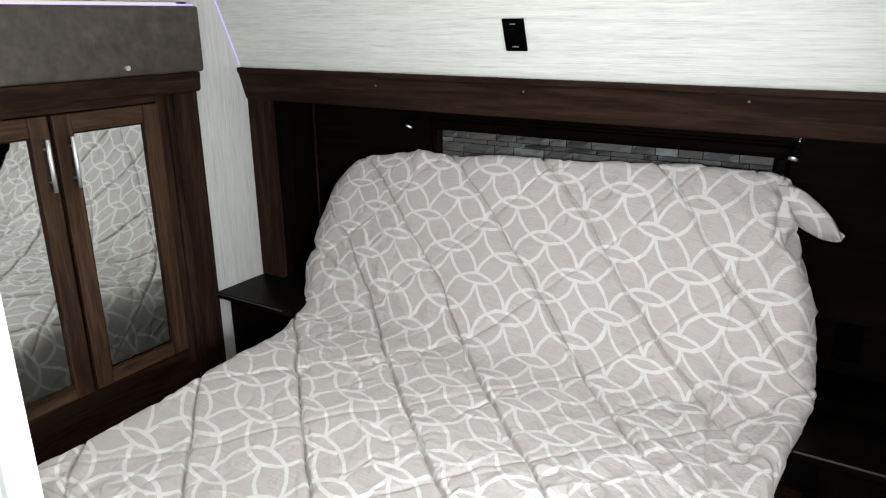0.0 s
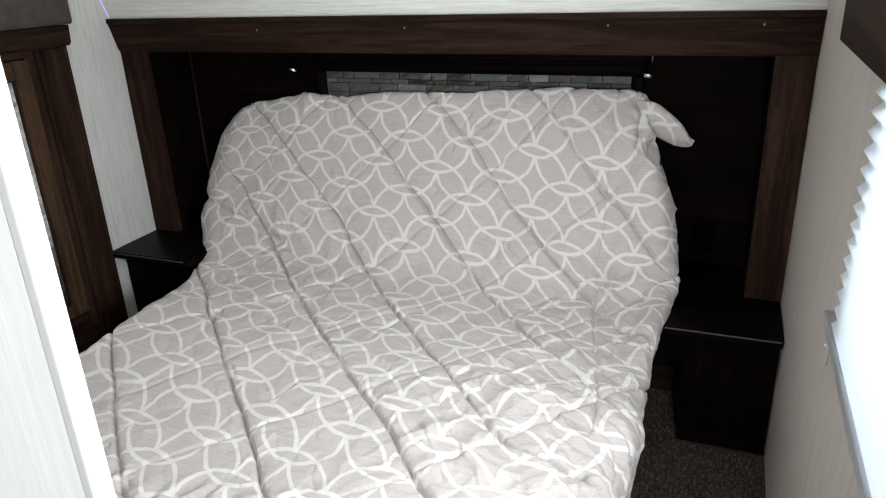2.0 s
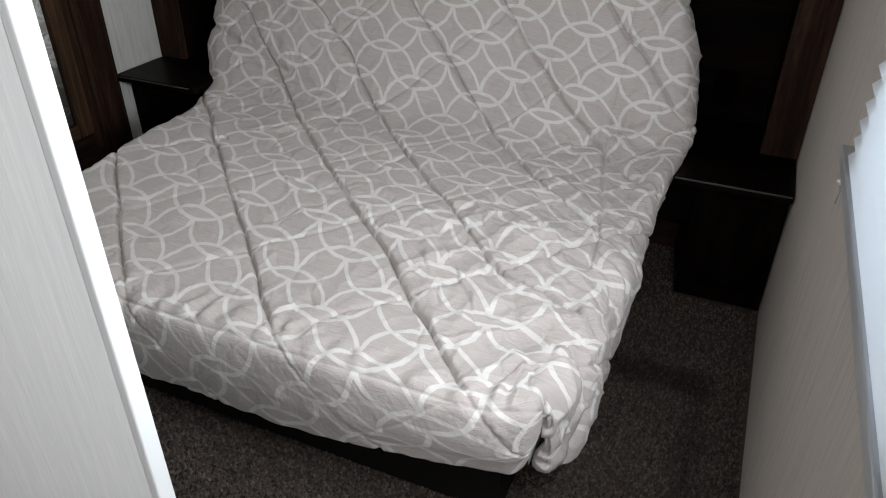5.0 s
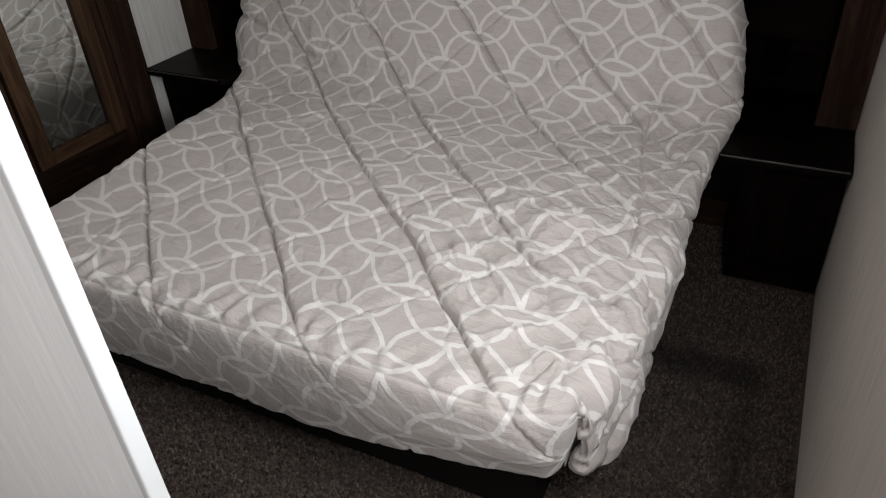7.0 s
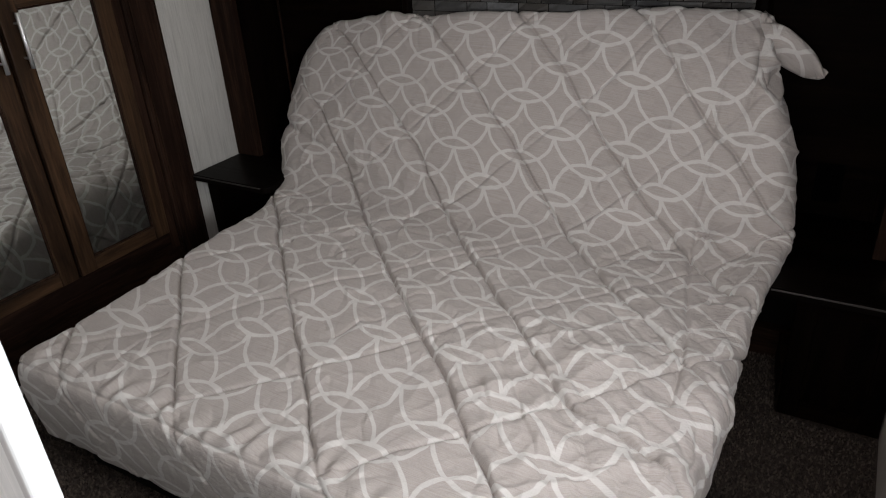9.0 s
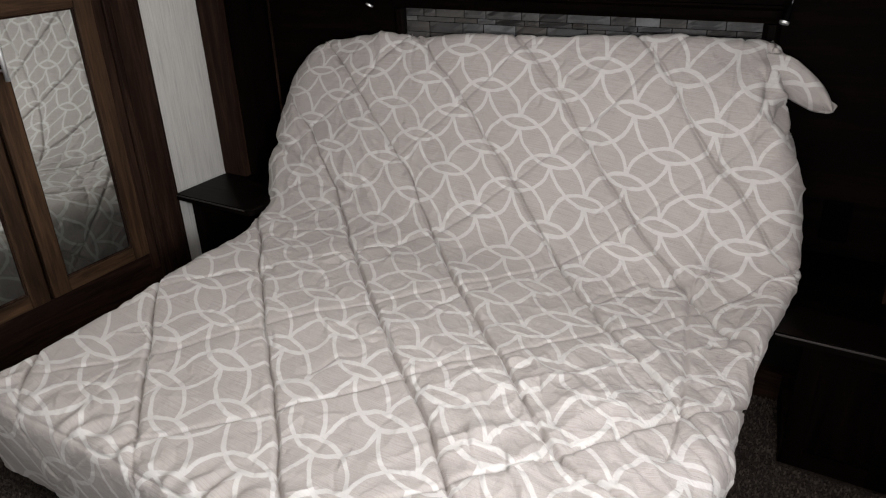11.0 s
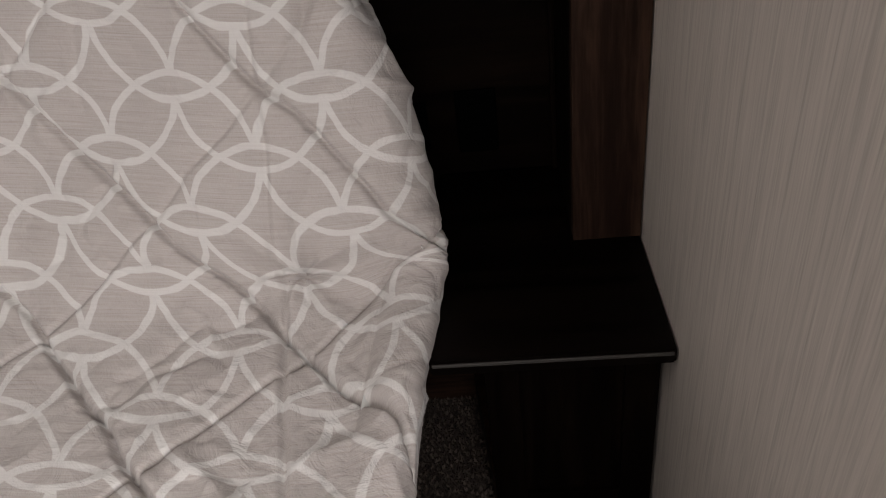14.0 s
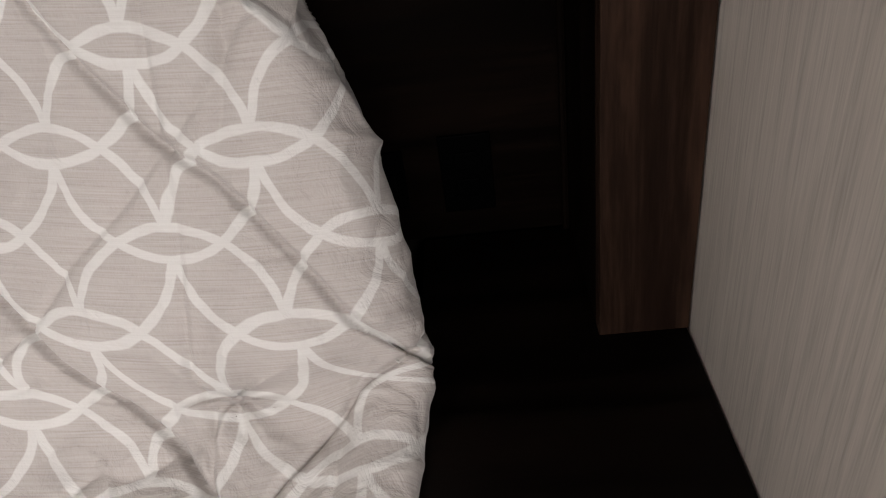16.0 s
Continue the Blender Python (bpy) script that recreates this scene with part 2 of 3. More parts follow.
STONE, LEATHER, SHADE, FABRIC = stone_material(), leather_material(), shade_material(), fabric_material()
TICKING = mat("mattress_ticking", (0.6, 0.6, 0.58), 0.9)
LED = led_material()
GLASS = mat("window_glass", (1, 1, 1), 0.02)
GLASS.node_tree.nodes["Principled BSDF"].inputs["Transmission Weight"].default_value = 1.0
PALETRIM = mat("pale_trim", (0.55, 0.53, 0.5), 0.6)

# building helpers


def box_bm(x0, x1, y0, y1, z0, z1, bevel=0.0, seg=2):
    bm = bmesh.new()
    bmesh.ops.create_cube(bm, size=1, matrix=Matrix.Translation(((x0 + x1) / 2, (y0 + y1) / 2, (z0 + z1) / 2)) @ Matrix.Diagonal((x1 - x0, y1 - y0, z1 - z0, 1)))
    if bevel:
        bmesh.ops.bevel(bm, geom=bm.edges[:], offset=bevel, segments=seg, affect="EDGES", profile=0.6)
    return bm


def prism_bm(outline, axis, a, b):
    """Outline in the two other axes, in their order, swept along axis from a to b."""
    bm = bmesh.new()
    i = "xyz".index(axis)

    def put(p, s):
        q = list(p)
        q.insert(i, s)
        return bm.verts.new(q)

    r0, r1 = [put(p, a) for p in outline], [put(p, b) for p in outline]
    k = len(outline)
    for j in range(k):
        bm.faces.new((r0[j], r0[(j + 1) % k], r1[(j + 1) % k], r1[j]))
    bm.faces.new(r0), bm.faces.new(r1)
    bmesh.ops.recalc_face_normals(bm, faces=bm.faces[:])
    return bm


def cyl_bm(p, q, r, r2=None, seg=16):
    bm = bmesh.new()
    p, q = Vector(p), Vector(q)
    m = Matrix.Translation((p + q) / 2) @ (q - p).to_track_quat("Z", "Y").to_matrix().to_4x4()
    bmesh.ops.create_cone(bm, cap_ends=True, segments=seg, radius1=r, radius2=r if r2 is None else r2, depth=(q - p).length, matrix=m)
    return bm


def tube_bm(points, r, seg=8):
    bm = bmesh.new()
    pts = [Vector(p) for p in points]
    rings = []
    for i, p in enumerate(pts):
        d = (pts[min(i + 1, len(pts) - 1)] - pts[max(i - 1, 0)]).normalized()
        s = d.cross(Vector((0.31, 0.9, 0.12))).normalized()
        w = d.cross(s)
        rings.append([bm.verts.new(p + r * (math.cos(a) * s + math.sin(a) * w)) for a in [2 * math.pi * k / seg for k in range(seg)]])
    for a, b in zip(rings, rings[1:]):
        for k in range(seg):
            bm.faces.new((a[k], a[(k + 1) % seg], b[(k + 1) % seg], b[k]))
    bm.faces.new(rings[0][::-1]), bm.faces.new(rings[-1])
    return bm


def merge_bm(*bms):
    out = bmesh.new()
    for b in bms:
        me = bpy.data.meshes.new("tmp")
        b.to_mesh(me)
        b.free()
        out.from_mesh(me)
        bpy.data.meshes.remove(me)
    return out


def mesh_of(name, bm, material, smooth=False):
    me = bpy.data.meshes.new(name)
    bmesh.ops.recalc_face_normals(bm, faces=bm.faces[:])
    bm.to_mesh(me)
    bm.free()
    me.materials.append(material)
    for p in me.polygons:
        p.use_smooth = smooth
    return me


def part(name, bm, material, parent, label="", smooth=False):
    ob = new(name, mesh_of(name, bm, material, smooth))
    ob.parent = parent
    ob.matrix_parent_inverse = parent.matrix_world.inverted()
    return tagged(ob, label)


def thing(name, label, category, at=(0, 0, 0), group="", kind=""):
    ob = new(name)
    ob.empty_display_size = 0.05
    ob.matrix_world = Matrix.Translation(at)
    bpy.context.view_layer.update()
    return tagged(ob, label, category, group, kind)


def structure(name, bm, material, label, category):
    return tagged(new(name, mesh_of(name, bm, material)), label, category, kind="structure")


# plan
XE, XW = 1.17, -1.16
YS, ZC = -1.934, 1.95
DOOR_X = 0.455
HALL_Y = -4.2

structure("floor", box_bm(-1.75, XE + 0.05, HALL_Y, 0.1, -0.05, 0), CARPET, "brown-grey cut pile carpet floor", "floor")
structure("ceiling", box_bm(-1.75, XE + 0.05, HALL_Y, 0.4, ZC, ZC + 0.05), WHITE, "plain white ceiling panel", "ceiling")
# window side wall, with its opening
WY0, WY1, WZ0, WZ1 = -1.80, -1.18, 0.80, 1.27
structure("wall_east", merge_bm(
    box_bm(XE, XE + 0.06, HALL_Y, WY0, 0, ZC), box_bm(XE, XE + 0.06, WY1, 0.4, 0, ZC),
    box_bm(XE, XE + 0.06, WY0, WY1, 0, WZ0), box_bm(XE, XE + 0.06, WY0, WY1, WZ1, ZC)), PAPER_V, "taupe wall panel with upright brushed grain", "wall")
structure("wall_west", merge_bm(
    box_bm(XW - 0.05, XW, -0.425, 0.4, 0, ZC), box_bm(XW - 0.05, XW, -1.54, -0.425, 1.475, ZC), box_bm(XW - 0.05, XW, YS, -1.54, 0, ZC)), PAPER_V_LIT, "wall panel with upright brushed grain beside the wardrobe, toned as brighter lit", "wall")
# sloping front wall above the headboard
structure("wall_north", prism_bm([(-0.19, 1.20), (-0.478, ZC), (-0.42, ZC), (-0.13, 1.20)], "x", XW, XE), PAPER_H, "sloping white wall panel with level brushed grain", "wall")
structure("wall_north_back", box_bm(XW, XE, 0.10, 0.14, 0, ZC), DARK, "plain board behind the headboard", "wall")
# partition with the door opening through which the camera comes
structure("wall_south", box_bm(-1.75, DOOR_X - 0.0165, YS - 0.004, YS + 0.016, 0, ZC), WHITE_GRAIN, "white grained partition panel", "wall")
structure("door_trim", box_bm(DOOR_X - 0.012, DOOR_X, YS - 0.008, YS + 0.016, 0, ZC, 0.004, 4), TRIMWHITE, "white upright edge trim of the door opening", "trim")
structure("door_groove", box_bm(DOOR_X - 0.0163, DOOR_X - 0.0122, YS + 0.002, YS + 0.014, 0, ZC), GREYMETAL, "grey strip in the joint of the door trim", "trim")
structure("wall_hall_west", box_bm(-0.35, -0.3, HALL_Y, YS, 0, ZC), PAPER_V, "plain hall wall panel", "wall")
structure("wall_hall_south", box_bm(-0.35, XE + 0.05, HALL_Y - 0.05, HALL_Y, 0, ZC), PAPER_V, "plain hall end wall", "wall")



# bed
def catmull(pts, n):
    """Even steps along a smooth curve through pts."""
    pts = [np.array(p, float) for p in pts]
    pts = [2 * pts[0] - pts[1]] + pts + [2 * pts[-1] - pts[-2]]
    out = []
    for a, b, c, d in zip(pts, pts[1:], pts[2:], pts[3:]):
        for s in np.linspace(0, 1, 40, endpoint=False):
            out.append(0.5 * (2 * b + (c - a) * s + (2 * a - 5 * b + 4 * c - d) * s * s + (3 * b - a - 3 * c + d) * s ** 3))
    out.append(pts[-2])
    out = np.array(out)
    arc = np.concatenate([[0], np.cumsum(np.linalg.norm(np.diff(out[:, :2], axis=0), axis=1))])
    s = np.linspace(0, arc[-1], n)
    return np.stack([np.interp(s, arc, out[:, k]) for k in range(out.shape[1])], 1), arc[-1]


def smooth(a, b, x):
    t = np.clip((x - a) / (b - a), 0, 1)
    return t * t * (3 - 2 * t)


# the bed's long profile: y, z, left edge x, right edge x, side drop, corner radius at left
PROFILE = [(-1.405, 0.105, -0.79, 0.80, 0.18, 0.05), (-1.420, 0.20, -0.795, 0.812, 0.20, 0.05), (-1.415, 0.30, -0.80, 0.817, 0.21, 0.05), (-1.39, 0.335, -0.80, 0.822, 0.21, 0.05), (-1.34, 0.340, -0.80, 0.825, 0.22, 0.05), (-1.15, 0.345, -0.792, 0.830, 0.24, 0.05),
           (-0.97, 0.368, -0.778, 0.833, 0.25, 0.06), (-0.80, 0.392, -0.768, 0.843, 0.25, 0.07), (-0.50, 0.405, -0.79, 0.852, 0.25, 0.09), (-0.33, 0.43, -0.865, 0.870, 0.24, 0.11), (-0.23, 0.52, -0.945, 0.880, 0.22, 0.14),
           (-0.12, 0.69, -0.975, 0.838, 0.20, 0.17), (-0.05, 0.84, -0.925, 0.757, 0.16, 0.15), (-0.015, 0.93, -0.825, 0.738, 0.10, 0.095), (0.008, 0.955, -0.755, 0.73, 0.05, 0.045), (0.033, 0.93, -0.72, 0.725, 0.02, 0.018)]

# seams: distances of the diagonal lines of stitches
SEAM_P = [-1.44, -1.155, -0.858, -0.58, -0.335, -0.05, 0.195, 0.46, 0.73, 1.0]
SEAM_Q = [-0.80, -0.48, -0.17, 0.15, 0.45, 0.78, 1.11, 1.43]


def seam_distance(u, w):
    """Distance to the nearest stitched line; w is the length coordinate, -1.405 at the foot."""
    p, q = (u + w) / math.sqrt(2), (u - w) / math.sqrt(2)
    edge = np.abs(u - 0.64 - 0.10 * smooth(-0.25, -0.9, w)) + 10 * (w < -0.95)
    p = p - 0.12 * smooth(1.05, 1.4, q) * smooth(-0.45, -0.3, p) * smooth(0.0, -0.15, p) - 0.03 * smooth(0.5, 0.9, q) * smooth(-0.8, -0.7, p) * smooth(-0.45, -0.5, p)
    return np.abs(p[:, None] - np.array(SEAM_P)).min(1), np.minimum(np.abs(q[:, None] - np.array(SEAM_Q)).min(1), edge)


def fbm(pts, scale, octaves=3, shift=0.0):
    return np.array([noise.fractal(Vector((p[0] * scale + shift, p[1] * scale, p[2] * scale)), 0.9, 2.1, octaves) for p in pts])


def ridges(pts, scale, shift=0.0):
    """Sharp-crested folds, 0 to 1."""
    v = np.array([noise.noise(Vector((p[0] * scale + shift, p[1] * scale, p[2] * scale))) for p in pts])
    return (1 - np.minimum(np.abs(v) * 2.2, 1)) ** 2


def creases(pts, scale, shift, width):
    """Thin lines with a pointed profile, 0 to 1."""
    v = np.array([noise.noise(Vector((p[0] * scale + shift, p[1] * scale, p[2] * scale + 0.3))) for p in pts])
    return np.exp(-np.abs(v) / width)


def cover_surface(nu, nv, inset=0.0, detail=True):
    prof, length = catmull(PROFILE, nv)
    tang = np.gradient(prof[:, :2], axis=0)
    tang /= np.linalg.norm(tang, axis=1)[:, None]
    base, nrm, uvs = [], [], []
    for j in range(nv):
        y, z, xl, xr, drop, rl = prof[j]
        n = np.array([-tang[j][1], tang[j][0]])
        v = length * j / (nv - 1)
        half, mid = (xr - xl) / 2, (xl + xr) / 2
        for i in range(nu):
            k = 2 * i / (nu - 1) - 1
            sg = 1 if k >= 0 else -1
            rr = min(0.06 - 0.035 * float(smooth(-0.75, -0.5, y) * smooth(-0.18, -0.28, y)) if sg > 0 else rl, drop * 0.95)
            flat = half - rr
            bend = rr * math.pi / 2
            total = flat + bend + max(drop - rr, 0)
            a = abs(k) * total
            if a <= flat:
                dx, dn, nx, nn = a, 0.0, 0.0, 1.0
            elif a <= flat + bend:
                th = (a - flat) / rr
                dx, dn, nx, nn = flat + rr * math.sin(th), -rr * (1 - math.cos(th)), math.sin(th), math.cos(th)
            else:
                taper = 0.24 * float(smooth(-1.05, -0.6, y) * smooth(0.1, -0.2, y)) if sg > 0 else 0.0
                dx, dn, nx, nn = half - taper * (a - flat - bend), -rr - (a - flat - bend), 1.0, 0.0
            x = mid + sg * dx
            lean = -0.07 * smooth(0.2, 0.75, x) * smooth(0.42, 0.55, z) * (1 - smooth(0.8, 0.97, z))
            top = 0.045 * smooth(-0.5, 0.6, x) * smooth(0.6, 0.95, z) - 0.035 * smooth(-0.45, -0.75, x) * smooth(0.75, 0.95, z)
            top += 0.038 * smooth(0.74, 0.83, x) * smooth(-0.66, -0.47, y) * smooth(-0.20, -0.34, y)
            base.append((x, y + n[0] * dn + lean, z + n[1] * dn + top))
            nrm.append((sg * nx, n[0] * nn, n[1] * nn))
            uvs.append((mid + sg * a, v))
    base, nrm, uvs = np.array(base), np.array(nrm), np.array(uvs)
    if not detail:
        return base - inset * nrm, uvs, length
    u, v = uvs[:, 0], uvs[:, 1]
    w = v - 0.25 - 1.405
    p3 = np.stack([u, v, np.zeros_like(u)], 1)
    warp = np.stack([u + 0.012 * fbm(p3, 5, 2), w + 0.012 * fbm(p3, 5, 2, 7)], 1)
    d, dq = seam_distance(warp[:, 0], warp[:, 1])
    onto = 0.25 + 0.75 * smooth(0.22, 0.36, v) * smooth(1.06, 0.92, np.abs(u - 0.05))
    stitched = onto * (1 - 0.15 * smooth(-0.3, 0.05, w))
    faint = onto * (0.8 - 0.3 * smooth(-0.35, -0.1, w))
    h = 0.019 - 0.0045 * stitched * np.exp(-d / 0.012) - 0.017 * stitched * np.exp(-(d / 0.0042) ** 2) - 0.0035 * faint * np.exp(-dq / 0.012) - 0.011 * faint * np.exp(-(dq / 0.0042) ** 2)
    # fine crisp wrinkles
    fine = np.stack([u + 0.03 * fbm(p3, 9, 2, 61), v + 0.03 * fbm(p3, 9, 2, 71), np.zeros_like(u)], 1)
    h += onto * (0.0013 * ridges(fine, 24, 4) * smooth(-0.1, 0.35, fbm(p3, 5, 2, 81)) + 0.0009 * ridges(fine, 40, 6) * smooth(-0.1, 0.3, fbm(p3, 7, 2, 91)))
    # long pressed creases, thin and sharp
    flow = np.stack([u + 0.05 * fbm(p3, 4, 2, 101), v + 0.05 * fbm(p3, 4, 2, 111), np.zeros_like(u)], 1)
    calm = 0.45 + 0.55 * smooth(-0.15, 0.25, fbm(p3, 3, 2, 121))
    h += onto * calm * (0.0075 * creases(flow, 5.0, 131, 0.045) * smooth(-0.05, 0.15, fbm(p3, 6, 2, 141)) - 0.0075 * creases(flow, 7.5, 151, 0.06) * smooth(-0.05, 0.15, fbm(p3, 6, 2, 161)) - 0.0045 * creases(flow, 13.0, 171, 0.09) * smooth(0.0, 0.2, fbm(p3, 9, 2, 181)))
    # puckers running off the seams
    h += 0.0035 * np.exp(-d / 0.03) * fbm(np.stack([u, v, np.zeros_like(u)], 1), 55, 2, 3)
    # soft rolls
    h += 0.008 * (0.35 + 0.65 * onto) * fbm(p3, 4.5, 3, 11)
    # creases, strongest where the cloth is bunched
    bunch = np.exp(-(((u - 0.5) / 0.3) ** 2 + ((w + 1.0) / 0.3) ** 2)) + 0.8 * np.exp(-(((u + 0.45) / 0.28) ** 2 + ((w + 0.22) / 0.25) ** 2)) + 0.7 * np.exp(-(((u - 0.75) / 0.2) ** 2 + ((w + 0.2) / 0.35) ** 2))
    skew = np.stack([u * 0.8 + v * 0.6, (v * 0.8 - u * 0.6) * 0.45, np.zeros_like(u)], 1)
    h += onto * (0.002 + 0.006 * bunch) * ridges(skew, 9, 2) + onto * (0.0012 + 0.003 * bunch) * ridges(p3, 17, 5)
    # long flat folds beside the seams, over the foot corner
    sp, sq = (u + w) / math.sqrt(2), (u - w) / math.sqrt(2)
    slack = smooth(0.70, 0.95, sq) * smooth(-0.62, -0.5, sp) * smooth(0.12, -0.05, sp)
    along = np.stack([sp + 0.02 * fbm(p3, 7, 2, 211), 0.22 * sq, np.zeros_like(u)], 1)
    h += slack * onto * (0.013 * ridges(along, 11, 221) - 0.008 * creases(along, 17, 231, 0.10))
    across = np.stack([sq + 0.02 * fbm(p3, 7, 2, 241), 0.25 * sp, np.zeros_like(u)], 1)
    h += 0.006 * slack * onto * ridges(across, 10, 251)
    # gathers along the foot edge and hanging folds at the sides and foot
    foot = np.exp(-((v - 0.27) / 0.045) ** 2)
    h += 0.007 * foot * np.sin(u * 95 + 4 * fbm(p3, 6, 2, 21)) * (0.4 + 0.6 * (fbm(p3, 4, 2, 31) > 0))
    h -= 0.008 * np.exp(-np.abs(v - 0.226 - 0.006 * fbm(p3, 7, 2, 191)) / 0.006) * (0.6 + 0.4 * smooth(-0.2, 0.2, fbm(p3, 9, 2, 201)))
    # the foot panel wraps round the corner and ends in a crisp edge; crumpled side cloth sits behind it
    lap = v - 0.44 + 0.8 * (u - 0.764)
    round_it = smooth(0.752, 0.772, u) * smooth(1.06, 1.0, u)
    h += round_it * (0.006 * smooth(-0.10, -0.01, lap) * smooth(0.004, 0.0, lap) - 0.015 * smooth(0.0, 0.006, lap) * smooth(0.16, 0.05, lap))
    h += 0.014 * round_it * smooth(0.006, 0.03, lap) * smooth(0.22, 0.10, lap) * ridges(np.stack([u, 0.4 * v, np.zeros_like(u)], 1), 22, 13)
    h += 0.010 * smooth(0.70, 0.75, u) * smooth(0.80, 0.765, u) * smooth(0.36, 0.42, v) * smooth(0.46, 0.435, v)
    hang = smooth(0.20, 0.02, v) + smooth(0.93, 1.06, u) * smooth(1.5, 1.2, v) + smooth(-0.83, -0.95, u)
    h += 0.006 * np.clip(hang, 0, 1) * fbm(np.stack([u * 1.0, v * 0.25 + (np.abs(u) > 0.9) * v, np.zeros_like(u)], 1), 13, 2, 41)
    # the pinched dimple on the right, with creases running from it
    du, dw = base[:, 0] - 0.672, w - (-0.29 + 0.02)
    rad = np.hypot(du, dw)
    ang = np.arctan2(dw, du)
    h += 0.018 * np.exp(-rad / 0.12) * (0.5 - np.abs(np.sin(ang * 3.5 + 0.8 + 0.5 * np.sin(ang)))) - 0.020 * np.exp(-rad / 0.022)
    # long dark fold down the right edge
    h -= 0.007 * np.exp(-np.abs(u - (0.79 + 0.10 * (w + 0.35))) / 0.008) * smooth(-0.68, -0.5, w) * smooth(-0.2, -0.33, w)
    # crossing fold where the head rises, left
    h -= 0.016 * np.exp(-((w + 0.26 + 0.35 * (u + 0.55)) / 0.02) ** 2) * smooth(-0.30, -0.5, u)
    # crumpled right upper edge
    h += 0.028 * smooth(0.66, 0.78, u) * smooth(-0.1, 0.2, w) * (ridges(np.stack([u * 0.7, v * 0.8, np.zeros_like(u)], 1), 15, 9) - 0.4)
    h -= 0.016 * np.exp(-np.abs(u - 0.70 - 0.025 * np.sin(w * 9)) / 0.010) * smooth(-0.05, 0.1, w) * smooth(0.62, 0.5, w)
    pts = base + nrm * (h - 0.019)[:, None]
    # rounded foot corner at the right
    cx, cy = 0.60, -1.155
    ex, ey = np.maximum(pts[:, 0] - cx, 0), np.maximum(cy - pts[:, 1], 0)
    pull = np.where((ex > 0) & (ey > 0), np.maximum(ex, ey) / np.maximum(np.hypot(ex, ey), 1e-6), 1.0)
    pull = 1 + (pull - 1) * 0.85
    pts[:, 0] += (pull - 1) * ex
    pts[:, 1] -= (pull - 1) * ey
    pts[:, 2] += 0.062 * smooth(0.25, 0.7, u) * smooth(0.16, 0.0, v)
    pts[:, 2] += 0.03 * smooth(0.74, 0.86, u) * smooth(0.24, 0.0, v)
    pts[:, 2] += 0.004 * smooth(0.06, 0.0, v) * fbm(p3, 4, 2, 51)
    # the print's own coordinates: rows along the bed, columns across
    row = np.interp(v, [-0.115, 0.385, 0.49, 0.615, 1.14, 1.50, 1.82, 2.31], [17.35, 13.0, 12.0, 11.0, 6.0, 3.1, 0.0, -5.0])
    mid = np.interp(v, [0.0, 0.385, 0.49, 0.615, 1.14, 1.50, 1.82], [0.21, 0.185, 0.172, 0.145, 0.03, -0.047, -0.082])
    wide = np.interp(v, [0.615, 1.14, 1.50], [0.128, 0.120, 0.1162])
    cu, cv = np.clip(u, -0.7, 0.85), np.clip(v, 0.35, 1.8)
    drift = np.stack([np.ones_like(cu), cu, cv, cu * cu, cu * cv, cv * cv], 1)
    row = row + drift @ np.array([-0.355, 0.732, 0.921, 0.096, -0.776, -0.559])
    mid = mid - wide * (drift @ np.array([0.172, 0.263, -0.701, 0.408, -0.231, 0.367]))
    # slow drift of the print over the rumpled cloth
    da, db = np.clip((u - 0.05) / 0.7, -1.25, 1.2), np.clip((v - 1.1) / 0.8, -1.28, 1.05)
    terms = np.stack([da ** i * db ** j for i in range(5) for j in range(5 - i)], 1)
    row = row - terms @ np.array(DRIFT_ROW)
    mid = mid + wide * (terms @ np.array(DRIFT_COL))
    cloth = np.stack([(u - mid) / wide * RING, -row * STEP], 1)
    return pts, cloth, length


DRIFT_COL = [0.046, -0.223, 0.21, 0.078, 0.192, -0.304, 0.403, 0.032, -0.183, 0.119, -0.023, 0.212, 0.185, -0.43, -0.055]
DRIFT_ROW = [-0.474, 0.267, 0.053, 0.061, -0.049, 0.268, -0.156, -0.068, 0.068, 0.115, 0.228, -0.031, -0.131, -0.028, -0.124]


def grid_faces(nu, nv):
    return [(j * nu + i, j * nu + i + 1, (j + 1) * nu + i + 1, (j + 1) * nu + i) for j in range(nv - 1) for i in range(nu - 1)]


def cloth_mesh(name, verts, uvs, faces):
    me = bpy.data.meshes.new(name)
    me.from_pydata([tuple(v) for v in verts], [], faces)
    uv = me.uv_layers.new(name="cloth")
    idx = np.empty(len(me.loops), int)
    me.loops.foreach_get("vertex_index", idx)
    uv.data.foreach_set("uv", np.asarray(uvs)[idx].astype(np.float32).ravel())
    me.polygons.foreach_set("use_smooth", [True] * len(me.polygons))
    me.materials.append(FABRIC)
    return me


def cloth_part(name, verts, uvs, faces, parent, label, thick):
    ob = new(name, cloth_mesh(name, verts, uvs, faces))
    ob.parent = parent
    ob.matrix_parent_inverse = parent.matrix_world.inverted()
    so = ob.modifiers.new("thickness", "SOLIDIFY")
    so.thickness, so.offset = thick, -1
    return tagged(ob, label)


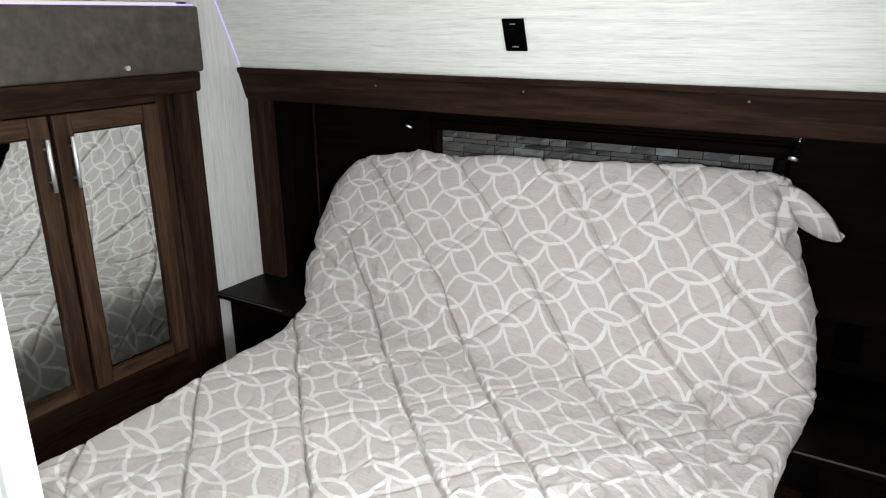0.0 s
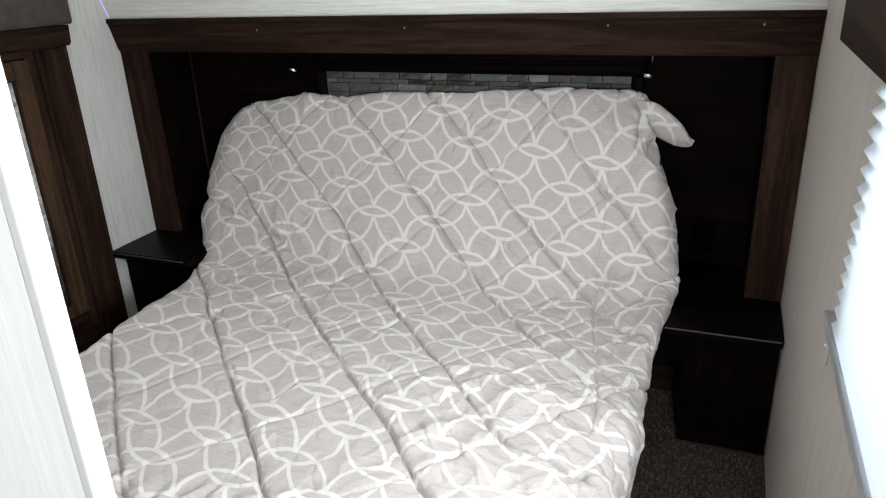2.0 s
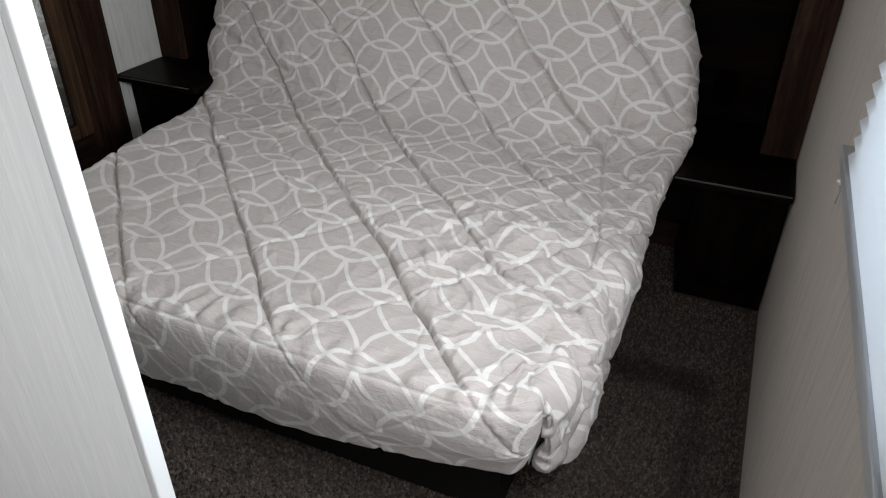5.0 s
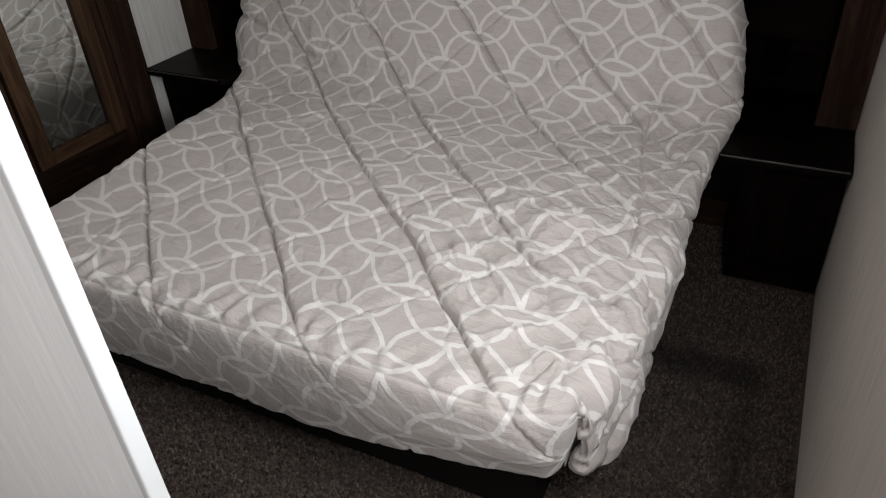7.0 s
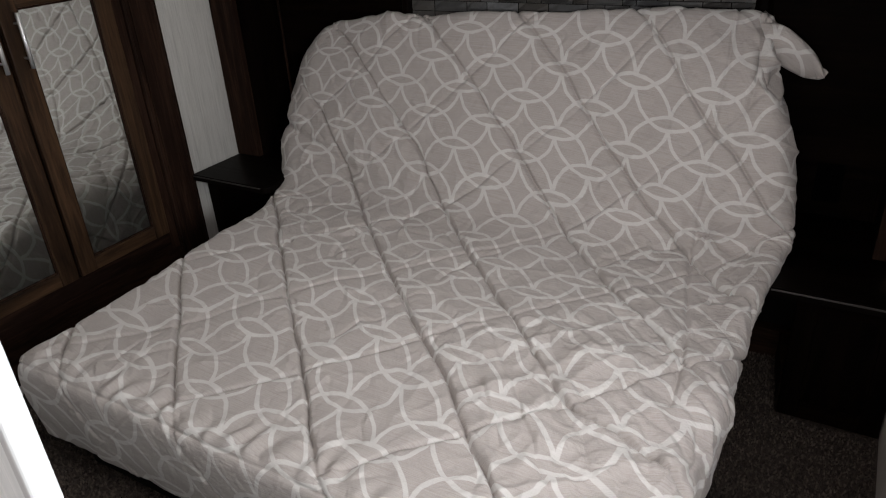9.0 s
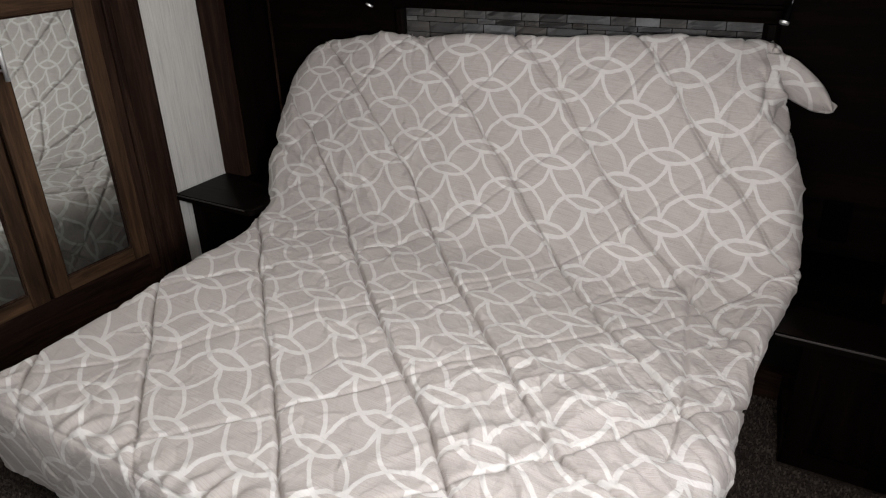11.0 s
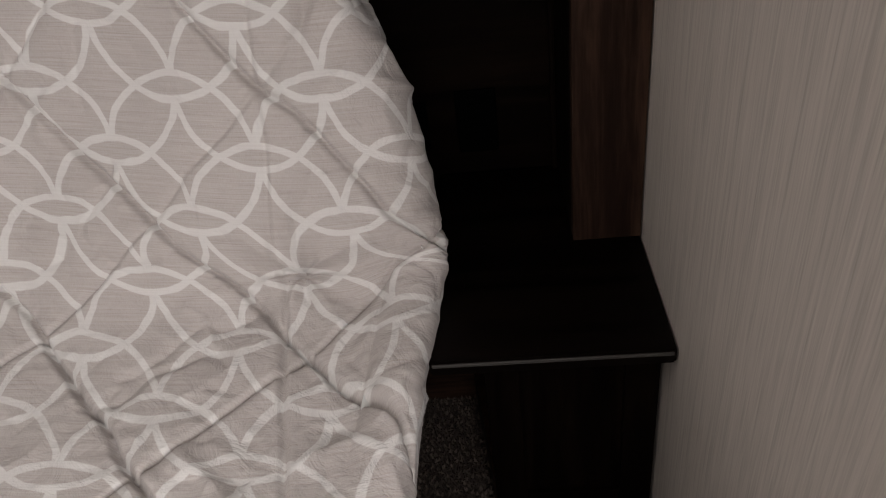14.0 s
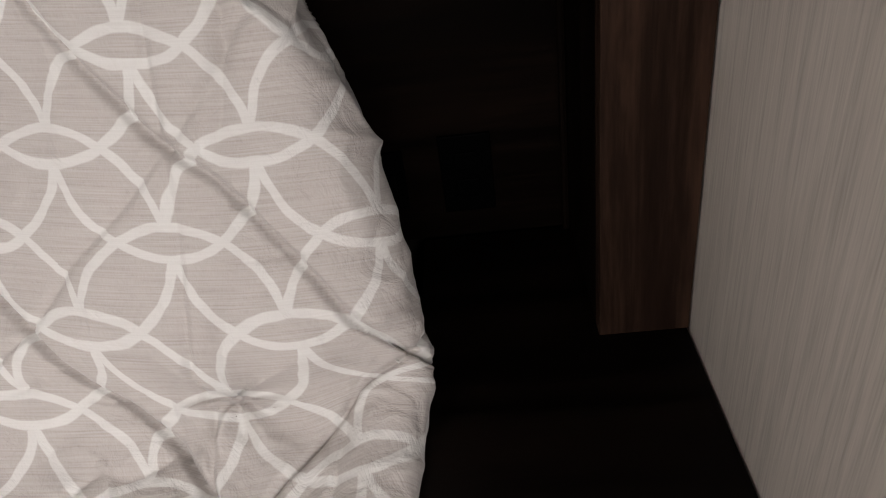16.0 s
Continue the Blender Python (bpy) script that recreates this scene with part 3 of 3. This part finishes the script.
def comforter():
    t = thing("comforter", "taupe quilted comforter with white interlocking rings draped over the bed", "comforter", (0.05, -0.6, 0.36))
    nu, nv = 620, 600
    verts, uvs, length = cover_surface(nu, nv)
    cloth_part("quilted_cover", verts, uvs, grid_faces(nu, nv), t, "", 0.012)

    # upper corner folded over and sticking out beside the raised head
    ridge = catmull([(0.64, 0.0, 0.965), (0.745, -0.03, 0.972), (0.80, -0.045, 0.945), (0.845, -0.05, 0.905), (0.868, -0.045, 0.865), (0.872, -0.035, 0.845)], 40)[0].tolist()
    under = catmull([(0.64, 0.02, 0.86), (0.70, 0.0, 0.862), (0.755, -0.02, 0.866), (0.79, -0.025, 0.852), (0.822, -0.025, 0.838), (0.856, -0.03, 0.834)], 40)[0].tolist()
    vs, us, m = [], [], 24
    for j in range(40):
        a, b = Vector(ridge[j]), Vector(under[j])
        for k in range(m):
            f = k / (m - 1)
            q = a.lerp(b, f)
            puff = math.sin(math.pi * f) * (0.028 + 0.010 * noise.noise(Vector((j * 0.25, f * 2.5, 3))))
            q += Vector((0.35, -0.9, 0.25)) * puff
            q += Vector((0, -1, 0)) * 0.008 * noise.noise(Vector((j * 0.12 + f * 3, f * 1.5, 8)))
            vs.append(q)
            us.append((0.60 + 0.26 * j / 39, -0.05 + 0.1 * f))
    cloth_part("corner_fold", vs, us, grid_faces(m, 40), t, "comforter corner folded over at the head", 0.02)
    return t


comforter()


def bed():
    t = thing("bed", "low dark bed platform with a mattress under the comforter", "bed", (0.05, -0.6, 0))
    # platform brought forward; its near-black also paints the shade under the hem
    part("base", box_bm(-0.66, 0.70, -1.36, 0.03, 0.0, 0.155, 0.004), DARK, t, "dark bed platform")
    nu, nv = 60, 70
    verts, _, _ = cover_surface(nu, nv, 0.075, False)
    verts[:, 2] = np.maximum(verts[:, 2], 0.16)
    bm = bmesh.new()
    vs = [bm.verts.new(v) for v in verts]
    for f in grid_faces(nu, nv):
        bm.faces.new([vs[k] for k in f])
    part("mattress", bm, TICKING, t, "", True)
    return t


bed()

# headboard surround
def headboard():
    t = thing("headboard_surround", "dark-stained wooden headboard surround with crown board and side posts", "headboard", (0, -0.19, 0.42))
    zt = 0.425
    crown = part("crown_moulding", prism_bm([(-0.192, 1.13), (-0.196, 1.138), (-0.222, 1.228), (-0.228, 1.232), (-0.228, 1.247), (-0.12, 1.247), (-0.12, 1.13)], "x", XW + 0.001, XE - 0.001), WOOD_X, t, "dark wood crown board with screw holes")
    for x, z in ((-0.524, 1.205), (0.015, 1.21), (0.632, 1.213), (1.03, 1.213)):
        y = -0.196 - (z - 1.138) * 0.289
        part("screw", cyl_bm((x, y - 0.0015, z), (x, y + 0.004, z + 0.0012), 0.0035, seg=10), SCREW, crown, "small dull screw head")
    for s in (-1, 1):
        xo, xi = (XW + 0.002, -1.045) if s < 0 else (XE - 0.002, 1.067)
        part("post", box_bm(min(xo, xi), max(xo, xi), -0.19, -0.165, zt, 1.131, 0.0015), WOOD_Z, t)
        xs = sorted((xi, xi + s * 0.02))
        # recess panels and soffit: shade under the crown put into the wood colour
        part("side_panel", box_bm(xs[0], xs[1], -0.164, 0.05, zt, 1.131), DARKENED_WOOD_Z, t)
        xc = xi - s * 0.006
        part("corner_trim", cyl_bm((xc, 0.043, zt), (xc, 0.043, 1.131), 0.005, seg=8), WOOD_Z if s < 0 else DARKENED_WOOD_Z, t)
    part("back_panel", box_bm(-1.06, 1.08, 0.05, 0.07, zt, 1.16), DARKENED_WOOD_X, t)
    part("soffit", box_bm(-1.045, 1.067, -0.164, 0.05, 1.135, 1.15), DARKENED_WOOD_X, t)
    # framed stone panel
    x0, x1, z0, z1 = -0.43, 0.675, 0.66, 1.037
    part("panel_frame_top", prism_bm([(0.05, z1 - 0.002), (0.038, z1 - 0.002), (0.034, z1 + 0.006), (0.03, z1 + 0.012), (0.03, z1 + 0.03), (0.036, z1 + 0.036), (0.036, z1 + 0.042), (0.05, z1 + 0.042)], "x", x0 - 0.04, x1 + 0.04), DARKENED_WOOD_X, t, "stepped dark frame moulding")
    for xa, s in ((x0, -1), (x1, 1)):
        o = [(xa - s * 0.002, 0.05), (xa - s * 0.002, 0.038), (xa + s * 0.006, 0.034), (xa + s * 0.012, 0.03), (xa + s * 0.03, 0.03), (xa + s * 0.036, 0.036), (xa + s * 0.042, 0.05)]
        part("panel_frame_side", prism_bm(o, "z", z0, z1 - 0.004), DARKENED_WOOD_Z, t, "stepped dark frame moulding")
    field = part("stone_field", box_bm(x0, x1, 0.044, 0.0495, z0, z1), DARK, t, "grey stacked ledge stone panel")
    rnd = random.Random(4)
    z = z1
    while z > z0 + 0.04:
        hgt = rnd.choice((0.016, 0.026, 0.034, 0.042))
        x = x0
        while x < x1 - 0.02:
            ln = min(rnd.uniform(0.04, 0.14), x1 - x)
            if x1 - x - ln < 0.03:
                ln = x1 - x
            bm = bmesh.new()
            bmesh.ops.create_grid(bm, x_segments=4, y_segments=2, size=0.5)
            dep = rnd.uniform(0.004, 0.022)
            for v in bm.verts:
                e = abs(v.co.x) > 0.49 or abs(v.co.y) > 0.49
                px, pz = v.co.x * (ln - 0.003), v.co.y * (hgt - 0.002)
                v.co = Vector((x + ln / 2 + px, 0.044 - (0.0008 if e else dep * rnd.uniform(0.7, 1.2)), z - hgt / 2 + pz))
            for v in bm.verts:
                if v.co.y < 0.0425:
                    v.co.x += rnd.uniform(-1, 1) * ln * 0.03
            part("stone", bm, STONE, field)
            x += ln
        z -= hgt
    return t


headboard()


def wall_plate(name, label, x0, x1, z0, z1, y, kind):
    t = thing(name, label, "outlet", ((x0 + x1) / 2, y, (z0 + z1) / 2))
    part("plate", box_bm(x0, x1, y - 0.006, y, z0, z1, 0.002), BLACK, t)
    xm, zm = (x0 + x1) / 2, (z0 + z1) / 2
    for dz in ((-0.02, 0.02) if kind == 2 else (0.0,)):
        part("socket", box_bm(xm - 0.016, xm + 0.016, y - 0.008, y - 0.005, zm + dz - 0.013, zm + dz + 0.013, 0.002), BLACK, t)
    for dz in (-0.047, 0.047):
        part("plate_screw", cyl_bm((xm, y - 0.0075, zm + dz), (xm, y - 0.005, zm + dz), 0.0025, seg=8), BLACK, t)
    return t


wall_plate("power_outlet", "black power outlet plate on the dark headboard panel", 0.895, 0.965, 0.468, 0.583, 0.05, 2)
wall_plate("media_outlet", "black socket plate on the dark headboard panel beside the bed", 0.785, 0.846, 0.478, 0.568, 0.05, 1)


def wall_switch():
    t = thing("wall_switch", "black rocker switch plate on the sloping white wall", "switch", (0.004, -0.256, 1.371))
    tilt = Matrix.Translation((0.004, -0.2557, 1.371)) @ Matrix.Rotation(math.atan(0.384), 4, "X")
    for name, dims, off, mt in (("plate", (0.066, 0.008, 0.093), (0, -0.004, 0), BLACK), ("rocker", (0.030, 0.006, 0.052), (0, -0.0095, 0), BLACK), ("mark", (0.018, 0.001, 0.0025), (0, -0.0084, 0.033), GREYMETAL), ("mark", (0.020, 0.001, 0.0025), (0, -0.0084, -0.033), GREYMETAL)):
        bm = box_bm(off[0] - dims[0] / 2, off[0] + dims[0] / 2, off[1] - dims[1] / 2, off[1] + dims[1] / 2, off[2] - dims[2] / 2, off[2] + dims[2] / 2, min(dims) * 0.3)
        bmesh.ops.transform(bm, matrix=tilt, verts=bm.verts)
        part(name, bm, mt, t)
    return t


wall_switch()


def reading_lamp(x, label, head_mat, lean):
    t = thing("reading_lamp", label, "reading lamp", (x, 0.0, 1.135), "headboard reading lamps")
    part("mount", cyl_bm((x, 0.0, 1.1345), (x, 0.0, 1.126), 0.016, seg=20), BLACK, t)
    part("neck", tube_bm([(x, 0, 1.128), (x + lean * 0.2, 0, 1.108), (x + lean * 0.15, -0.004, 1.09), (x - lean * 0.1, -0.01, 1.078)], 0.0035), BLACK if head_mat is BLACK else LAMPCHROME, t)
    a, b = Vector((x - lean * 0.05, -0.009, 1.082)), Vector((x - lean * 0.6, -0.022, 1.050))
    head = part("head", cyl_bm(a, b, 0.008, 0.013, 20), head_mat, t)
    d = (b - a).normalized()
    part("lens_ring", cyl_bm(b - d * 0.002, b + d * 0.006, 0.0125, 0.0115, 20), CHROME, head, "bright chrome lens ring")
    return t


reading_lamp(-0.515, "small black gooseneck reading lamp under the crown board", BLACK, 0.02)
reading_lamp(0.735, "small chrome gooseneck reading lamp under the crown board", LAMPCHROME, 0.012)


# nightstands
def nightstand(x0, x1, bx0, bx1, label, front_round):
    t = thing("nightstand", label, "nightstand", ((bx0 + bx1) / 2, -0.2, 0), "bedside nightstands")
    o = [(x0, 0.049), (x1, 0.049), (x1, -0.437)]
    if front_round:
        xr = x1
        o = [(x0, 0.049), (xr, 0.049)] + [(xr - 0.03 + 0.03 * math.cos(a), -0.407 - 0.03 * math.sin(a)) for a in [k * math.pi / 12 for k in range(7)]] + [(x0, -0.437)]
    else:
        o += [(x0, -0.437)]
    bm = prism_bm(o, "z", 0.40, 0.424)
    bmesh.ops.bevel(bm, geom=bm.edges[:], offset=0.003, segments=2, affect="EDGES")
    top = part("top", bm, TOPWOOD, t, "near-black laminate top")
    # thin lighter strip in place of the highlight on the front lip
    part("edge_highlight", box_bm(x0 + 0.004, x1 - 0.03 if front_round else x1 - 0.004, -0.4388, -0.4365, 0.4165, 0.4215, 0.0008), highlight_grey, top, "pale highlight strip painted along the front edge")
    part("body", box_bm(bx0, bx1, -0.360, 0.049, 0.0, 0.3995, 0.001), DARKENED_WOOD_Z, t)
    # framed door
    door = part("door", box_bm(bx0 + 0.002, bx1 - 0.002, -0.366, -0.361, 0.012, 0.395), DARKENED_WOOD_Z, t)
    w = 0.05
    part("stile", box_bm(bx0 + 0.002, bx0 + w, -0.375, -0.3665, 0.012, 0.395, 0.002), DARKENED_WOOD_Z, door)
    part("stile", box_bm(bx1 - w, bx1 - 0.002, -0.375, -0.3665, 0.012, 0.395, 0.002), DARKENED_WOOD_Z, door)
    part("rail", box_bm(bx0 + w + 0.0005, bx1 - w - 0.0005, -0.3745, -0.3665, 0.342, 0.395, 0.002), DARKENED_WOOD_X, door)
    part("rail", box_bm(bx0 + w + 0.0005, bx1 - w - 0.0005, -0.3745, -0.3665, 0.012, 0.065, 0.002), DARKENED_WOOD_X, door)
    return t


highlight_grey = mat("grey_edge_highlight", (0.045, 0.041, 0.039), 0.35, 0, 0.4)
nightstand(0.858, XE - 0.003, 0.921, XE - 0.003, "dark wood nightstand beside the window wall", False)
nightstand(XW + 0.003, -0.785, XW + 0.003, -0.84, "dark wood nightstand with a rounded corner beside the wardrobe", True)
tagged(new("kick_board", mesh_of("kick_board", prism_bm([(0.76, -0.10), (0.885, -0.10), (0.9195, -0.362), (0.9205, -0.362), (0.9205, -0.06), (0.76, -0.06)], "z", 0.0, 0.095), WOOD_X)), "low dark brown kick board beside the bed base", "kick board")
# added sheet whose near-black colour gives the recess its shade
tagged(new("recess_shade_board", mesh_of("recess_shade_board", box_bm(0.76, 0.9205, -0.055, -0.04, 0.0, 0.3985), DARK)), "near-black sheet for the shade in the recess under the nightstand top", "board", kind="structure")


# wardrobe
def wardrobe():
    t = thing("wardrobe", "dark wood wardrobe with two mirrored doors under a leather-covered panel", "wardrobe", (-1.4, -0.987, 0))
    part("carcass", box_bm(-1.7, -1.15, -1.535, -0.43, 0.0, 1.455), WOOD_Z, t)
    xf = -1.13
    for a, b in ((-0.615, -0.578), (-1.396, -1.359)):
        part("face_stile", box_bm(-1.15, xf - 0.003, a, b, 0.2, 1.181), WOOD_Z, t)
    for y0, y1 in ((-0.574, -0.452), (-1.522, -1.40)):
        pil = part("pilaster", box_bm(-1.15, xf, y0, y1, 0.0, 1.181, 0.002), WOOD_Z, t)
        part("bead", cyl_bm((xf, y0 + 0.004, 0.02), (xf, y0 + 0.004, 1.177), 0.005, seg=10), WOOD_Z, pil)
        part("bead", cyl_bm((xf, y1 - 0.008, 0.02), (xf, y1 - 0.008, 1.177), 0.005, seg=10), WOOD_Z, pil)
        part("fillet", box_bm(xf, xf + 0.006, y0 + 0.022, y1 - 0.028, 0.02, 1.177, 0.002), WOOD_Z, pil)
    part("top_rail", box_bm(-1.15, xf - 0.004, -1.398, -0.576, 1.161, 1.181), WOOD_Y, t)
    part("bottom_rail", box_bm(-1.15, xf - 0.004, -1.398, -0.576, 0.03, 0.268), WOOD_Y, t)
    part("crown_board", prism_bm([(-1.15, 1.182), (-1.118, 1.182), (-1.108, 1.192), (-1.104, 1.248), (-1.15, 1.248)], "y", -1.53, -0.444), WOOD_Y, t)
    # leather panel
    bm = box_bm(-1.15, -1.088, -1.54, -0.434, 1.250, 1.461, 0.012, 4)
    pan = part("leather_panel", bm, LEATHER, t, "brown mottled faux leather panel", True)
    part("stud", cyl_bm((-1.09, -0.735, 1.277), (-1.076, -0.735, 1.277), 0.006, 0.008, 16), CHROME, pan, "small chrome stud")
    # doors
    for y0, y1, hs in ((-0.981, -0.622, -1), (-1.352, -0.993, 1)):
        z0, z1, w = 0.275, 1.158, 0.058
        xd0, xd1 = -1.132, -1.112
        door = part("door", box_bm(xd0, xd0 + 0.004, y0, y1, z0, z1), WOOD_Z, t, "brown wooden mirrored door")
        part("door_stile", box_bm(xd0 + 0.0045, xd1, y0, y0 + w, z0, z1, 0.004), DOORWOOD, door)
        part("door_stile", box_bm(xd0 + 0.0045, xd1, y1 - w, y1, z0, z1, 0.004), DOORWOOD, door)
        part("door_rail", box_bm(xd0 + 0.0045, xd1 - 0.001, y0 + w + 0.0005, y1 - w - 0.0005, z1 - 0.055, z1, 0.004), DOORWOOD_Y, door)
        part("door_rail", box_bm(xd0 + 0.0045, xd1 - 0.001, y0 + w + 0.0005, y1 - w - 0.0005, z0, z0 + 0.045, 0.004), DOORWOOD_Y, door)
        ya, yb, za, zb = y0 + w, y1 - w, z0 + 0.045, z1 - 0.055
        part("mirror", box_bm(xd0 + 0.006, xd0 + 0.009, ya + 0.001, yb - 0.001, za + 0.001, zb - 0.001), MIRROR, door, "mirror glass pane")
        for p, q in (((ya + 0.002, za), (ya + 0.002, zb)), ((yb - 0.002, za), (yb - 0.002, zb)), ((ya, za + 0.002), (yb, za + 0.002)), ((ya, zb - 0.002), (yb, zb - 0.002))):
            part("glazing_bead", cyl_bm((xd0 + 0.011, *p), (xd0 + 0.011, *q), 0.004, seg=8), WOOD_Z, door)
        yh = (y0 + 0.038) if hs < 0 else (y1 - 0.026)
        part("handle", merge_bm(cyl_bm((-1.086, yh, 0.943), (-1.086, yh, 1.096), 0.0062), cyl_bm((-1.111, yh, 0.971), (-1.086, yh, 0.971), 0.0035), cyl_bm((-1.111, yh, 1.067), (-1.086, yh, 1.067), 0.0035)), CHROME, door, "brushed chrome bar handle", True)
    return t


wardrobe()
tagged(new("baseboard", mesh_of("baseboard", box_bm(-1.131, -1.125, -1.52, -0.45, 0.0, 0.03, 0.001), PALETRIM)), "pale narrow baseboard along the wardrobe foot", "baseboard", kind="structure")
tagged(new("led_strip", mesh_of("led_strip", box_bm(-1.112, -1.096, -1.53, -0.45, 1.462, 1.467), LED)), "violet glowing light strip along the wardrobe top", "light strip")
tagged(new("led_strip", mesh_of("led_strip", prism_bm([(-0.2115, 1.25), (-0.2095, 1.25), (-0.4745, 1.94), (-0.4765, 1.94)], "x", XW + 0.0005, XW + 0.003), LED)), "violet light strip edging the sloping wall", "light strip")


# window with its pleated shade
def window():
    t = thing("window_1", "bright side window behind a white pleated shade", "window", (XE, -1.43, 0.8), kind="structure")
    part("pane", box_bm(1.215, 1.219, WY0, WY1, WZ0, WZ1), GLASS, t).visible_shadow = False
    for a, b, c, d in ((WY0, WY0 + 0.02, WZ0, WZ1), (WY1 - 0.02, WY1, WZ0, WZ1), (WY0 + 0.0205, WY1 - 0.0205, WZ0, WZ0 + 0.02), (WY0 + 0.0205, WY1 - 0.0205, WZ1 - 0.02, WZ1)):
        part("window_frame", box_bm(1.20, 1.228, a, b, c, d, 0.002), GREYMETAL, t)
    return t


window()


def shade():
    t = thing("pleated_shade", "white pleated window shade glowing with daylight", "window shade", (1.155, -1.43, 0.80))
    y0, y1 = -1.87, -1.065
    pitch, n = 0.0285, 16
    zb = 0.822
    for k in range(n):
        za = zb + k * pitch
        bm = bmesh.new()
        for (xa, zza), (xb, zzb) in (((1.168, za), (1.153, za + pitch * 0.45)), ((1.153, za + pitch * 0.45), (1.168, za + pitch))):
            q = [bm.verts.new(p) for p in ((xa, y0, zza), (xa, y1 - 0.075, zza), (xb, y1 - 0.075, zzb), (xb, y0, zzb))]
            bm.faces.new(q)
        bmesh.ops.remove_doubles(bm, verts=bm.verts, dist=1e-5)
        bmesh.ops.solidify(bm, geom=bm.faces[:], thickness=0.0008)
        part("pleat", bm, SHADE, t)
    part("bottom_rail", box_bm(1.150, 1.169, y0, y1 + 0.005, 0.800, 0.822, 0.003), GREYMETAL, t, "grey aluminium bottom rail")
    part("tension_cord", tube_bm([(1.158, -1.055, 0.806), (1.161, -1.07, 0.78), (1.165, -1.085, 0.745), (1.165, -1.082, 0.725)], 0.0012, 6), GREYMETAL, t, "thin taut cord")
    part("cord_clip", merge_bm(cyl_bm((1.1695, -1.087, 0.768), (1.160, -1.087, 0.768), 0.008, 0.006), cyl_bm((1.160, -1.087, 0.768), (1.156, -1.087, 0.768), 0.003)), CHROME, t, "small chrome cord clip", True)
    return t


shade()


def window_valance():
    t = thing("window_valance", "dark wood box valance above the window shade", "valance", (1.14, -1.43, 1.25))
    part("face", box_bm(1.118, 1.130, -1.90, -0.968, 1.256, 1.43, 0.002), WOOD_Y, t)
    part("end", box_bm(1.1305, XE - 0.001, -0.98, -0.968, 1.257, 1.429, 0.001), WOOD_X, t)
    part("top", box_bm(1.1305, XE - 0.001, -1.90, -0.9805, 1.418, 1.429), WOOD_Y, t)
    return t


window_valance()


# carpet pile
def carpet_pile():
    rnd = np.random.RandomState(3)
    zones = [(0.62, 1.165, -2.3, -0.10, 0.0070), (-1.12, 0.62, -1.86, -1.18, 0.0080), (-1.12, -0.62, -1.18, -0.40, 0.009)]
    co = []
    for x0, x1, y0, y1, step in zones:
        gx, gy = np.meshgrid(np.arange(x0, x1, step), np.arange(y0, y1, step))
        p = np.stack([gx.ravel(), gy.ravel()], 1) + rnd.uniform(-0.5, 0.5, (gx.size, 2)) * step
        keep = ~((p[:, 0] > 0.915) & (p[:, 1] > -0.38)) & ~((p[:, 0] < -0.835) & (p[:, 1] > -0.38))
        co.append(np.concatenate([p[keep], np.full((keep.sum(), 1), step)], 1))
    co = np.concatenate(co)
    k = len(co)
    ang = rnd.uniform(0, 2 * math.pi, k)
    tip = rnd.uniform(-0.004, 0.004, (k, 2))
    hgt = rnd.uniform(0.005, 0.012, k)
    verts = np.empty((k * 4, 3))
    for c in range(3):
        a = ang + c * 2 * math.pi / 3
        verts[c::4] = np.stack([co[:, 0] + np.cos(a) * co[:, 2] * 0.55, co[:, 1] + np.sin(a) * co[:, 2] * 0.55, np.full(k, 0.0005)], 1)
    verts[3::4] = np.stack([co[:, 0] + tip[:, 0], co[:, 1] + tip[:, 1], hgt], 1)
    b = np.arange(k)[:, None] * 4
    faces = np.concatenate([b + np.array([[0, 1, 3]]), b + np.array([[1, 2, 3]]), b + np.array([[2, 0, 3]])])
    me = bpy.data.meshes.new("carpet_pile")
    me.from_pydata(verts.tolist(), [], faces.tolist())
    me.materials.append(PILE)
    return tagged(new("carpet_pile", me), "short brown-grey carpet tufts on the floor", "carpet", kind="stuff")


carpet_pile()
